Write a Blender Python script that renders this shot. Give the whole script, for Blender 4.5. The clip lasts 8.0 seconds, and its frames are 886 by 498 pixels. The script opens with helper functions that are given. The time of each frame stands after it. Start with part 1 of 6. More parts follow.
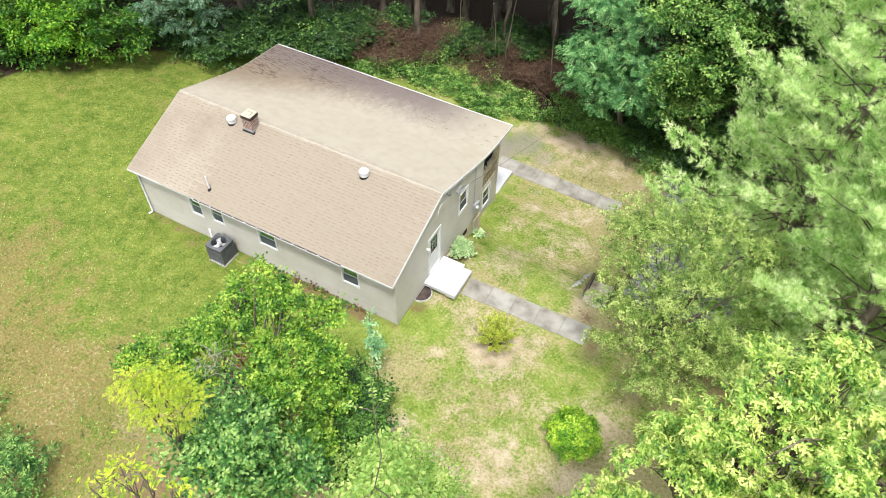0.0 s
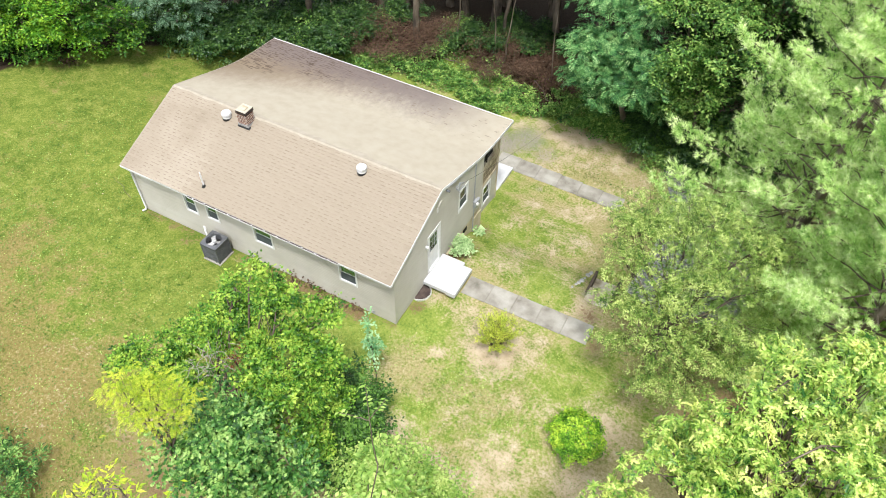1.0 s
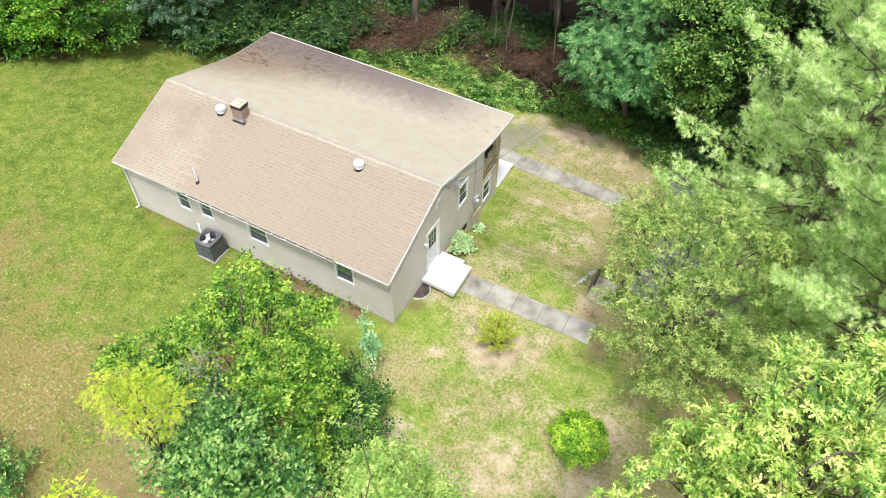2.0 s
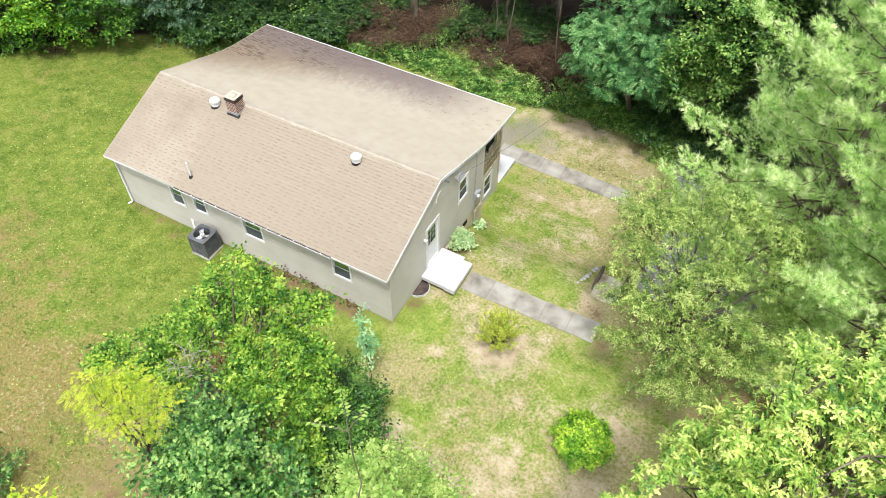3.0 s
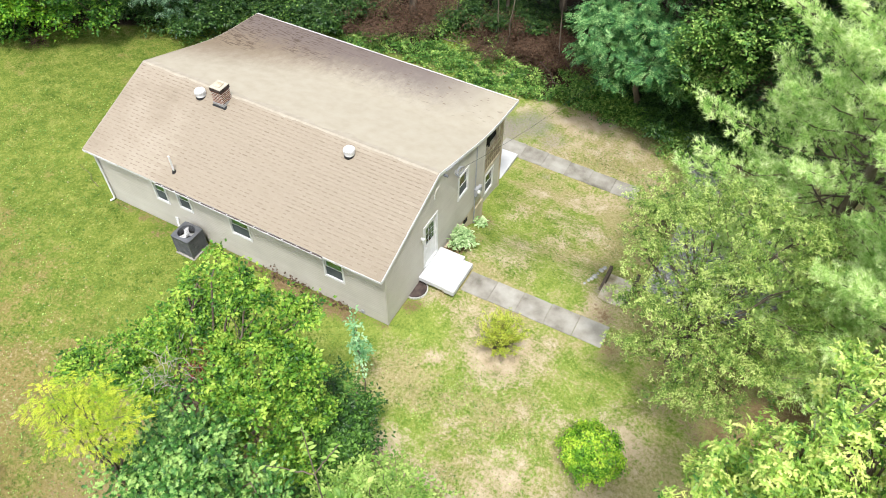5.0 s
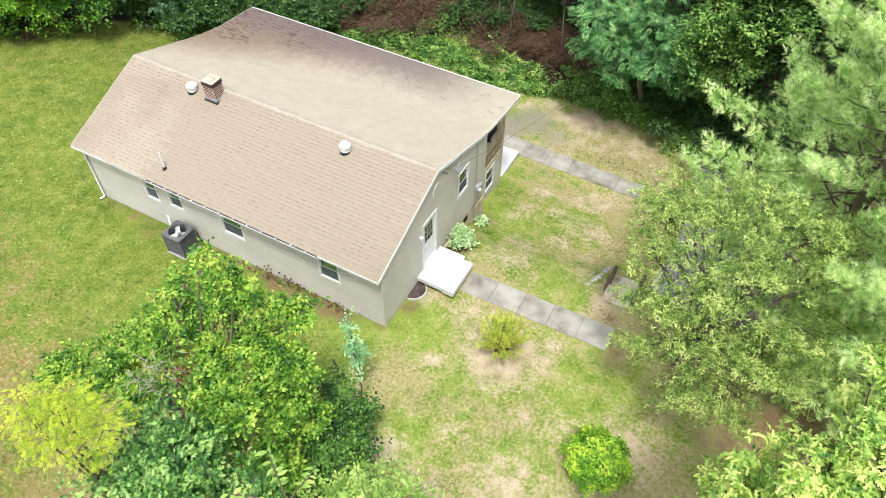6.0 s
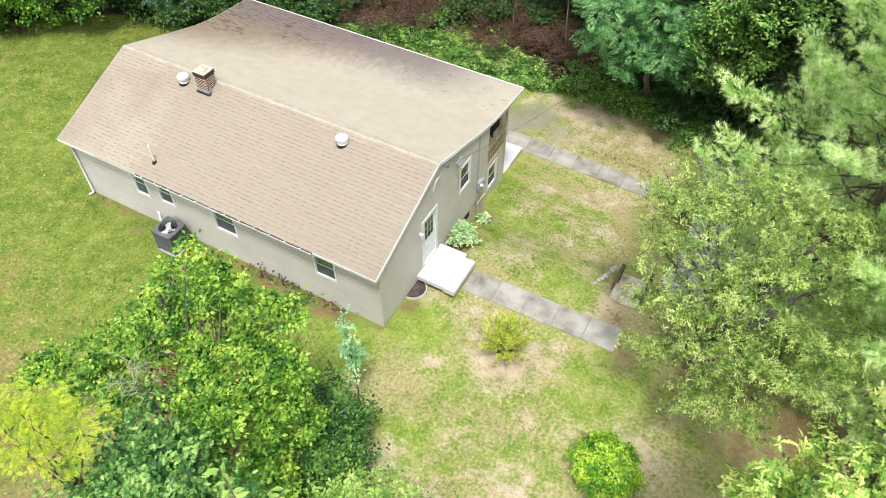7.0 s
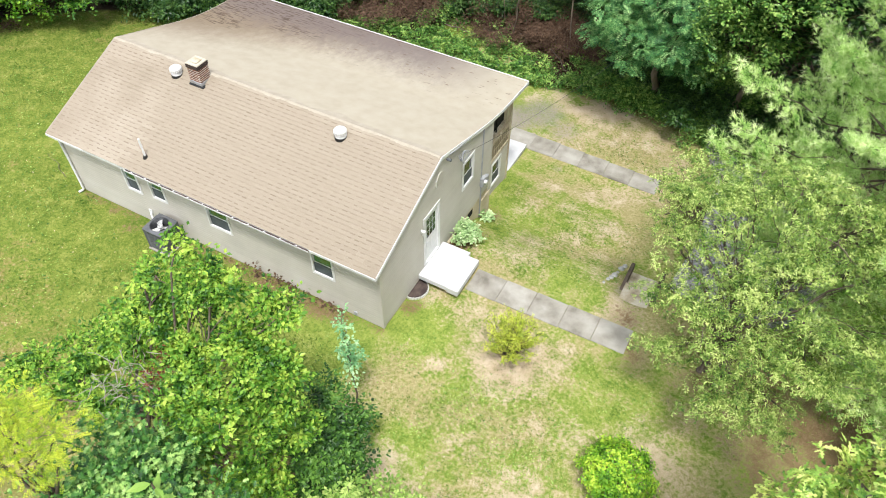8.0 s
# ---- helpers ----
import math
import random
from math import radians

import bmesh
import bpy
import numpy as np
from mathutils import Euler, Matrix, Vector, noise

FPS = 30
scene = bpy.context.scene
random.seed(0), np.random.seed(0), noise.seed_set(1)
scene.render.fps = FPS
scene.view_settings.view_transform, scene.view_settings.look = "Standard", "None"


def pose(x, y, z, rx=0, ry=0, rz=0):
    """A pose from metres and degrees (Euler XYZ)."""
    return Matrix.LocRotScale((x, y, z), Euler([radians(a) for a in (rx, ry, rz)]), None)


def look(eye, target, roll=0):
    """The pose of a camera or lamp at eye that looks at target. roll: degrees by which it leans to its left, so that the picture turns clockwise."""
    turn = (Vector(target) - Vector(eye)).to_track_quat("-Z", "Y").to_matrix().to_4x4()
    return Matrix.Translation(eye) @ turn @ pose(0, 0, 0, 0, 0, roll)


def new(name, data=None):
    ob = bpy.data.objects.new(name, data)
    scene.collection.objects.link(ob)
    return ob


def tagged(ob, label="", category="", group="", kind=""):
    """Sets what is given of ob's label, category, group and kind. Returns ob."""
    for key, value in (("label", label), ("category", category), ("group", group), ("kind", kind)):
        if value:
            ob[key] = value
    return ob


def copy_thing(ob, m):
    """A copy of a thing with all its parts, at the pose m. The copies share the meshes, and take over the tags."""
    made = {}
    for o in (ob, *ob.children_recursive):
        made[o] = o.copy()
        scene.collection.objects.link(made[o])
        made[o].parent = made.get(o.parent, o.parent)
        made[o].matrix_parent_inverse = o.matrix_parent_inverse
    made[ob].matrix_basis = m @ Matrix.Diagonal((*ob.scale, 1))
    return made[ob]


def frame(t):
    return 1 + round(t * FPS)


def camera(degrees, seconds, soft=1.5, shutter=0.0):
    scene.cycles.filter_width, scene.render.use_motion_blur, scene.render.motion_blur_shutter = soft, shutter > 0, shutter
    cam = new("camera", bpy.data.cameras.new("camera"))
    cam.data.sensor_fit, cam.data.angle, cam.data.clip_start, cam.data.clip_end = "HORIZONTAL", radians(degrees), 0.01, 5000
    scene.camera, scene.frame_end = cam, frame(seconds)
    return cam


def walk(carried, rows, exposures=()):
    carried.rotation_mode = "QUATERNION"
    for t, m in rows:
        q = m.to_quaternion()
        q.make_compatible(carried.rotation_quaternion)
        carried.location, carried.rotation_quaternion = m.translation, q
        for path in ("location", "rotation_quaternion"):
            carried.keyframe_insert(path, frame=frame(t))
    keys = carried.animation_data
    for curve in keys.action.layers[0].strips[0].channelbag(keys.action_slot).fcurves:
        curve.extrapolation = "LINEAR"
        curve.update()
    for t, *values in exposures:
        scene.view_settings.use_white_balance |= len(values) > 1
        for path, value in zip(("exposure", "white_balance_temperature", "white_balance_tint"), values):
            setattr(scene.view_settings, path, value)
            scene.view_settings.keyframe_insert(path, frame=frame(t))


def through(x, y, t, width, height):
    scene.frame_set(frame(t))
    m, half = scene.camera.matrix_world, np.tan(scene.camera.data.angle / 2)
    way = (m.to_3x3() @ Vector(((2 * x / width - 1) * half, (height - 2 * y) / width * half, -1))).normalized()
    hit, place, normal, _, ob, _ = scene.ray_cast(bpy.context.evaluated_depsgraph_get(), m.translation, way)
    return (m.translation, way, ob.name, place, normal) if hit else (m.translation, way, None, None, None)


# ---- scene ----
cam = camera(63.8, 8.0, soft=0.95)
PATH = [
    (0, (9.619, -14.279, 24.763), (9.01, -13.123, 23.249), 1.0),
    (0.5, (9.516, -14.085, 24.515), (8.911, -12.93, 22.998), 1.1),
    (1, (9.418, -13.908, 24.285), (8.813, -12.756, 22.767), 1.0),
    (1.5, (9.334, -13.714, 24.036), (8.73, -12.563, 22.516), 1.0),
    (3, (9.157, -13.177, 23.061), (8.549, -12.029, 21.541), 0.8),
    (3.5, (9.048, -12.937, 22.718), (8.44, -11.789, 21.197), 0.8),
    (4, (8.954, -12.704, 22.4), (8.345, -11.555, 20.88), 0.7),
    (4.5, (8.839, -12.461, 22.082), (8.23, -11.314, 20.562), 0.7),
    (6, (8.546, -11.75, 21.076), (7.933, -10.601, 19.558), 0.6),
    (6.5, (8.422, -11.509, 20.607), (7.807, -10.359, 19.091), 0.6),
    (7, (8.306, -11.317, 20.165), (7.688, -10.162, 18.653), 0.6),
    (7.5, (8.178, -11.146, 19.686), (7.556, -9.986, 18.18), 0.6),
    (8, (8.041, -10.957, 19.22), (7.415, -9.791, 17.72), 0.5),
]
walk(cam, [(t, look(eye, target, roll)) for t, eye, target, roll in PATH], exposures=[(0, 1.07), (8, 1.07)])

# ---- world and sun: bright hazy day, soft shadows ----
world = bpy.data.worlds.new("world")
scene.world = world
world.use_nodes = True
wn = world.node_tree.nodes
sky = wn.new("ShaderNodeTexSky")
sky.sky_type, sky.sun_disc = "NISHITA", False
SUN_TO = Vector((0.26, -0.48, 1.45)).normalized()
sky.sun_elevation = math.asin(SUN_TO.z)
sky.sun_rotation = math.atan2(SUN_TO.x, SUN_TO.y)
sky.air_density, sky.dust_density, sky.ozone_density = 1.0, 4.0, 1.0
hazy = wn.new("ShaderNodeMixRGB")
hazy.inputs["Fac"].default_value = 0.8
hazy.inputs["Color2"].default_value = (8.2, 8.5, 9.3, 1)
world.node_tree.links.new(sky.outputs["Color"], hazy.inputs["Color1"])
world.node_tree.links.new(hazy.outputs["Color"], wn["Background"].inputs["Color"])
wn["Background"].inputs["Strength"].default_value = 0.108
sun_data = bpy.data.lights.new("sun", "SUN")
sun_data.energy, sun_data.angle, sun_data.color = 2.15, radians(9), (1.0, 0.975, 0.93)
sun = new("sun", sun_data)
sun.matrix_world = look(SUN_TO * 60, (0, 0, 0))


# ---- materials ----
def material(name, colours, scale=4.0, rough=0.8, bump=0.0, fine=40.0, metal=0.0, island=0.0, object_random=0.0, stretch=(1, 1, 1), mottle=0.25, spec=0.3):
    """Two scales of noise between the colours, with fine relief."""
    m = bpy.data.materials.new(name)
    m.use_nodes = True
    n, l = m.node_tree.nodes, m.node_tree.links
    b = n["Principled BSDF"]
    tc, mp = n.new("ShaderNodeTexCoord"), n.new("ShaderNodeMapping")
    mp.inputs["Scale"].default_value = stretch
    l.new(tc.outputs["Object"], mp.inputs["Vector"])
    big, small = n.new("ShaderNodeTexNoise"), n.new("ShaderNodeTexNoise")
    big.inputs["Scale"].default_value, big.inputs["Detail"].default_value = scale, 5
    small.inputs["Scale"].default_value, small.inputs["Detail"].default_value = fine, 3
    for t in (big, small):
        l.new(mp.outputs["Vector"], t.inputs["Vector"])
    mix = n.new("ShaderNodeMath")
    mix.operation = "MULTIPLY_ADD"
    mix.inputs[1].default_value = mottle
    l.new(small.outputs["Fac"], mix.inputs[0])
    l.new(big.outputs["Fac"], mix.inputs[2])
    last = mix.outputs[0]
    for amount, node, out in ((island, "ShaderNodeNewGeometry", "Random Per Island"), (object_random, "ShaderNodeObjectInfo", "Random")):
        if amount:
            g, a = n.new(node), n.new("ShaderNodeMath")
            a.operation = "MULTIPLY_ADD"
            a.inputs[1].default_value = amount
            l.new(g.outputs[out], a.inputs[0])
            l.new(last, a.inputs[2])
            last = a.outputs[0]
    total = island + object_random
    rng = n.new("ShaderNodeMapRange")
    rng.inputs["From Min"].default_value = 0.32 + 0.5 * mottle
    rng.inputs["From Max"].default_value = 0.68 + 0.5 * mottle + total
    l.new(last, rng.inputs["Value"])
    ramp = n.new("ShaderNodeValToRGB")
    while len(ramp.color_ramp.elements) < len(colours):
        ramp.color_ramp.elements.new(0.5)
    for i, c in enumerate(colours):
        e = ramp.color_ramp.elements[i]
        e.position, e.color = i / max(1, len(colours) - 1), (*c, 1)
    l.new(rng.outputs["Result"], ramp.inputs["Fac"])
    l.new(ramp.outputs["Color"], b.inputs["Base Color"])
    b.inputs["Roughness"].default_value, b.inputs["Metallic"].default_value = rough, metal
    b.inputs["Specular IOR Level"].default_value = spec
    if bump:
        bp = n.new("ShaderNodeBump")
        bp.inputs["Strength"].default_value, bp.inputs["Distance"].default_value = 0.6, bump
        l.new(mix.outputs[0], bp.inputs["Height"])
        l.new(bp.outputs["Normal"], b.inputs["Normal"])
    return m


def leaf_material(name, dark, mid, light, through=0.35, rough=0.42):
    """Leaves: colour by leaf and by bough, light shining through."""
    m = material(name, [dark, mid, light], scale=2.4, rough=rough, island=0.24, mottle=0.35, fine=9.0, spec=0.3)
    n, l = m.node_tree.nodes, m.node_tree.links
    span = next(x for x in n if x.type == "MAP_RANGE")
    span.inputs["From Min"].default_value += 0.1
    span.inputs["From Max"].default_value -= 0.12
    tr, mx = n.new("ShaderNodeBsdfTranslucent"), n.new("ShaderNodeMixShader")
    mx.inputs["Fac"].default_value = 0.7 * through
    ramp = next(x for x in n if x.type == "VALTORGB")
    l.new(ramp.outputs["Color"], tr.inputs["Color"])
    l.new(n["Principled BSDF"].outputs[0], mx.inputs[1])
    l.new(tr.outputs[0], mx.inputs[2])
    l.new(mx.outputs[0], n["Material Output"].inputs["Surface"])
    return m


M_SIDING = material("vinyl_siding", [(0.41, 0.388, 0.34), (0.455, 0.43, 0.38), (0.49, 0.468, 0.42)], 0.8, 0.55, 0.0015, 30, island=0.12)
M_TRIM = material("white_trim", [(0.58, 0.58, 0.575), (0.68, 0.68, 0.675)], 3, 0.45, 0.001, 50)
M_SHINGLE = material("shingle", [(0.228, 0.190, 0.143), (0.262, 0.222, 0.170), (0.288, 0.247, 0.192), (0.312, 0.272, 0.216)], 0.5, 0.95, 0.002, 60, island=0.1, object_random=0.05, mottle=0.5, spec=0.1)
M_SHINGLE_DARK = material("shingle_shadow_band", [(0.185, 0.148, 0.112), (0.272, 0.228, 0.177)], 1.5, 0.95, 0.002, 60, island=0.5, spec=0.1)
M_CONCRETE = material("concrete", [(0.12, 0.107, 0.088), (0.225, 0.21, 0.18), (0.305, 0.29, 0.255), (0.37, 0.355, 0.32)], 1.6, 0.9, 0.003, 40, object_random=0.2)
M_FOUND = material("foundation_concrete", [(0.38, 0.32, 0.22), (0.57, 0.50, 0.37)], 1.2, 0.9, 0.004, 30)
M_PORCH = material("white_painted_concrete", [(0.48, 0.485, 0.495), (0.56, 0.565, 0.575)], 1.5, 0.6, 0.001, 30)
# front glass: green reflection of lawn and trees is put into the base colour
M_REFLECTION_GLASS = bpy.data.materials.new("window_glass")
M_REFLECTION_GLASS.use_nodes = True
gb = M_REFLECTION_GLASS.node_tree.nodes["Principled BSDF"]
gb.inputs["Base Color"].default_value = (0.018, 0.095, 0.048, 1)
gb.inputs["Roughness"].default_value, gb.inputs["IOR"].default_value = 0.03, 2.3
M_PANE = bpy.data.materials.new("shaded_window_glass")
M_PANE.use_nodes = True
gb = M_PANE.node_tree.nodes["Principled BSDF"]
gb.inputs["Base Color"].default_value = (0.012, 0.016, 0.024, 1)
gb.inputs["Roughness"].default_value, gb.inputs["IOR"].default_value = 0.03, 1.6
M_DARK = material("dark_interior", [(0.008, 0.008, 0.008), (0.02, 0.02, 0.02)], 2, 0.9)
M_SCREEN = material("insect_screen", [(0.05, 0.062, 0.07), (0.085, 0.1, 0.11)], 3, 0.6)
M_CONDUIT = material("grey_conduit", [(0.24, 0.25, 0.26), (0.34, 0.35, 0.36)], 5, 0.6)
M_SLOT = material("shaded_slot_wood", [(0.20, 0.16, 0.11), (0.30, 0.245, 0.17)], 3, 0.9)
M_BARK = material("bark", [(0.05, 0.04, 0.03), (0.12, 0.095, 0.07), (0.2, 0.165, 0.13)], 3, 0.95, 0.02, 18, stretch=(1, 1, 0.25))
M_MORTAR = material("mortar", [(0.52, 0.49, 0.43), (0.66, 0.63, 0.57)], 8, 0.95, 0.003, 60)
M_BRICK = material("chimney_brick", [(0.07, 0.03, 0.022), (0.16, 0.07, 0.045), (0.27, 0.13, 0.085)], 4, 0.9, 0.003, 60, object_random=0.6)
M_GALV = material("dull_painted_metal", [(0.48, 0.48, 0.475), (0.62, 0.62, 0.615)], 6, 0.55, 0.0005, 40)
M_METAL = material("galvanised_metal", [(0.55, 0.55, 0.55), (0.72, 0.72, 0.72)], 5, 0.35, 0.0005, 60, metal=0.35)
M_GREYMETAL = material("grey_cabinet", [(0.10, 0.105, 0.115), (0.15, 0.155, 0.165)], 4, 0.5, 0.001, 60, metal=0.3)
M_BLACK = material("black_plastic", [(0.012, 0.012, 0.013), (0.03, 0.03, 0.03)], 6, 0.5)
M_PLY = material("weathered_panel", [(0.33, 0.265, 0.185), (0.47, 0.40, 0.295), (0.57, 0.50, 0.39)], 1.5, 0.9, 0.002, 12, stretch=(1, 3, 0.6))
M_TIMBER = material("edging_timber", [(0.05, 0.04, 0.03), (0.13, 0.10, 0.075)], 3, 0.95, 0.006, 25, stretch=(0.3, 1, 1))
M_GRAVEL = material("dark_gravel", [(0.09, 0.088, 0.088), (0.25, 0.245, 0.25), (0.46, 0.45, 0.46)], 8, 0.9, 0.02, 45)
M_DARK_FILL = material("dark_brown_fill", [(0.045, 0.032, 0.03), (0.10, 0.075, 0.065)], 4, 0.95, 0.004, 40)
M_DEADLEAF = material("dead_leaf", [(0.04, 0.024, 0.016), (0.10, 0.058, 0.036), (0.18, 0.115, 0.072)], 2, 0.9, island=0.5)

L_REDBUD = leaf_material("redbud_leaf", (0.02, 0.085, 0.010), (0.13, 0.30, 0.030), (0.42, 0.57, 0.085), 0.42)
L_YELLOW = leaf_material("golden_leaf", (0.15, 0.27, 0.018), (0.34, 0.45, 0.025), (0.58, 0.62, 0.06), 0.4)
L_SAPLING = leaf_material("sapling_leaf", (0.10, 0.27, 0.10), (0.22, 0.44, 0.19), (0.42, 0.62, 0.34), 0.35)
L_DARK = leaf_material("dark_shrub_leaf", (0.010, 0.04, 0.006), (0.035, 0.11, 0.012), (0.13, 0.27, 0.04), 0.2)
L_VINE = leaf_material("vine_leaf", (0.012, 0.05, 0.010), (0.06, 0.19, 0.03), (0.34, 0.52, 0.14), 0.3, 0.4)
L_LOW = leaf_material("low_shrub_leaf", (0.10, 0.21, 0.03), (0.21, 0.35, 0.06), (0.42, 0.53, 0.15), 0.35)
L_CRAB = leaf_material("small_tree_leaf", (0.045, 0.115, 0.02), (0.24, 0.37, 0.07), (0.62, 0.71, 0.25), 0.42)
L_OAK = leaf_material("oak_leaf", (0.035, 0.13, 0.02), (0.31, 0.49, 0.08), (0.80, 0.85, 0.28), 0.5, 0.35)
L_PINE = leaf_material("pine_needle", (0.17, 0.37, 0.075), (0.58, 0.78, 0.27), (0.90, 0.96, 0.60), 0.55, 0.6)
L_LOCUST = leaf_material("locust_leaf", (0.035, 0.13, 0.05), (0.12, 0.32, 0.095), (0.38, 0.60, 0.24), 0.4)
L_WOODS = leaf_material("woodland_leaf", (0.010, 0.036, 0.010), (0.03, 0.082, 0.018), (0.105, 0.20, 0.045), 0.3)
L_MAPLE = leaf_material("maple_leaf", (0.012, 0.055, 0.008), (0.05, 0.165, 0.018), (0.22, 0.40, 0.045), 0.35)
L_UNDER = leaf_material("undergrowth_leaf", (0.03, 0.10, 0.018), (0.125, 0.28, 0.05), (0.39, 0.55, 0.14), 0.4)
L_BOX = leaf_material("box_leaf", (0.04, 0.14, 0.010), (0.17, 0.38, 0.022), (0.48, 0.64, 0.06), 0.3)
L_AZALEA = leaf_material("azalea_leaf", (0.20, 0.30, 0.03), (0.42, 0.50, 0.055), (0.64, 0.67, 0.11), 0.4)
L_HOSTA = leaf_material("hosta_leaf", (0.22, 0.38, 0.14), (0.42, 0.58, 0.27), (0.64, 0.76, 0.46), 0.35)
L_GRASS = leaf_material("grass_blade", (0.045, 0.115, 0.01), (0.115, 0.22, 0.024), (0.31, 0.33, 0.09), 0.3, 0.7)
M_ROLL = material("roll_roofing", [(0.318, 0.284, 0.221), (0.338, 0.304, 0.239), (0.353, 0.320, 0.254)], 2.2, 0.9, 0.004, 30, spec=0.15)
M_STONE = material("tan_stone", [(0.22, 0.18, 0.12), (0.36, 0.31, 0.22), (0.50, 0.46, 0.38)], 2.5, 0.9, 0.01, 25)
M_WHITESTONE = material("white_stone", [(0.22, 0.22, 0.21), (0.45, 0.45, 0.44)], 5, 0.8, 0.004, 30)
M_WIRE = material("cable_black", [(0.03, 0.03, 0.03), (0.06, 0.06, 0.06)], 5, 0.6)
M_FLASH = material("ridge_sealant", [(0.30, 0.265, 0.208), (0.355, 0.32, 0.258)], 3.5, 0.85, 0.006, 25)


# ---- mesh tools ----
def part(name, bm, mat, parent=None, label=""):
    """One bmesh as one mesh object, under a thing or part."""
    me = bpy.data.meshes.new(name)
    bm.to_mesh(me)
    bm.free()
    me.materials.append(mat)
    ob = new(name, me)
    if parent is not None:
        ob.parent = parent
    if label:
        tagged(ob, label)
    return ob


def array_mesh(name, verts, faces, mat, parent=None, label="", smooth=False):
    """A mesh object from arrays; faces all have the same number of corners."""
    verts, faces = np.asarray(verts, np.float32), np.asarray(faces, np.int32)
    me = bpy.data.meshes.new(name)
    me.vertices.add(len(verts))
    me.vertices.foreach_set("co", verts.ravel())
    k = faces.shape[1]
    me.loops.add(faces.size)
    me.loops.foreach_set("vertex_index", faces.ravel())
    me.polygons.add(len(faces))
    me.polygons.foreach_set("loop_start", np.arange(0, faces.size, k, dtype=np.int32))
    me.polygons.foreach_set("use_smooth", np.full(len(faces), smooth))
    me.update(calc_edges=True)
    me.materials.append(mat)
    ob = new(name, me)
    if parent is not None:
        ob.parent = parent
    if label:
        tagged(ob, label)
    return ob


def box(bm, lo, hi, bevel=0.0):
    c = [(lo[i] + hi[i]) / 2 for i in range(3)]
    s = [hi[i] - lo[i] for i in range(3)]
    made = bmesh.ops.create_cube(bm, size=1.0, matrix=Matrix.Translation(c) @ Matrix.Diagonal((*s, 1)))["verts"]
    if bevel:
        edges = list({e for v in made for e in v.link_edges})
        bmesh.ops.bevel(bm, geom=edges, offset=bevel, segments=1, affect="EDGES")
    return bm


def boxes(*pairs, bevel=0.0):
    bm = bmesh.new()
    for lo, hi in pairs:
        box(bm, lo, hi, bevel)
    return bm


def cyl(bm, base, r1, r2, h, seg=20, m=None):
    mm = Matrix.Translation(base) @ (m or Matrix.Identity(4)) @ Matrix.Translation((0, 0, h / 2))
    bmesh.ops.create_cone(bm, cap_ends=True, segments=seg, radius1=r1, radius2=r2, depth=h, matrix=mm)
    return bm


def tube_arrays(points, radii, seg=7):
    """A tapered tube along points: vertices and quads."""
    P = np.asarray(points, float)
    D = np.gradient(P, axis=0)
    D /= np.linalg.norm(D, axis=1)[:, None] + 1e-9
    ref = np.array([0.31, 0.17, 0.93]) if abs(D[0][2]) < 0.8 else np.array([1.0, 0.1, 0.0])
    U = np.cross(D, ref)
    U /= np.linalg.norm(U, axis=1)[:, None] + 1e-9
    W = np.cross(D, U)
    a = np.linspace(0, 2 * math.pi, seg, endpoint=False)
    V = P[:, None, :] + np.asarray(radii)[:, None, None] * (np.cos(a)[None, :, None] * U[:, None, :] + np.sin(a)[None, :, None] * W[:, None, :])
    F = []
    for i in range(len(P) - 1):
        for j in range(seg):
            k = (j + 1) % seg
            F.append((i * seg + j, i * seg + k, (i + 1) * seg + k, (i + 1) * seg + j))
    return V.reshape(-1, 3), np.array(F)


def join(chunks):
    V, F, off = [], [], 0
    for v, f in chunks:
        V.append(v)
        F.append(np.asarray(f) + off)
        off += len(v)
    return np.concatenate(V), np.concatenate(F)


def tube(name, points, radii, mat, parent=None, seg=7, label=""):
    if not hasattr(radii, "__len__"):
        radii = [radii] * len(points)
    v, f = tube_arrays(points, radii, seg)
    return array_mesh(name, v, f, mat, parent, label, smooth=True)


def smooth(a, b, t):
    u = min(1.0, max(0.0, (t - a) / (b - a)))
    return u * u * (3 - 2 * u)


# ---- leaves ----
# templates: x across, y along the leaf, z its bend
LEAF_OVAL = (np.array([(0, 0, 0), (0.32, 0.42, 0.07), (0, 1, -0.05), (-0.32, 0.42, 0.07)], float), np.array([(0, 1, 2, 3)]))
LEAF_SLIM = (np.array([(0, 0, 0), (0.17, 0.45, 0.05), (0, 1, -0.08), (-0.17, 0.45, 0.05)], float), np.array([(0, 1, 2, 3)]))
_lob = [(0, 0), (0.06, 0.15), (0.27, 0.26), (0.09, 0.36), (0.40, 0.56), (0.10, 0.62), (0.26, 0.84), (0, 1.0)]
LEAF_LOBED = (np.array([(0, 0.0, 0)] + [(x, y, 0.25 * x) for x, y in _lob[1:]] + [(-x, y, 0.25 * x) for x, y in _lob[-2:0:-1]], float),
              np.array([(0, 1, 13), (1, 2, 3), (13, 11, 12), (1, 3, 13), (13, 3, 11), (3, 4, 5), (11, 9, 10), (3, 5, 11), (11, 5, 9), (5, 6, 7), (9, 7, 8), (5, 7, 9)]))

LEAF_OAK = (LEAF_LOBED[0] * np.array([0.62, 1.0, 0.8]), LEAF_LOBED[1])


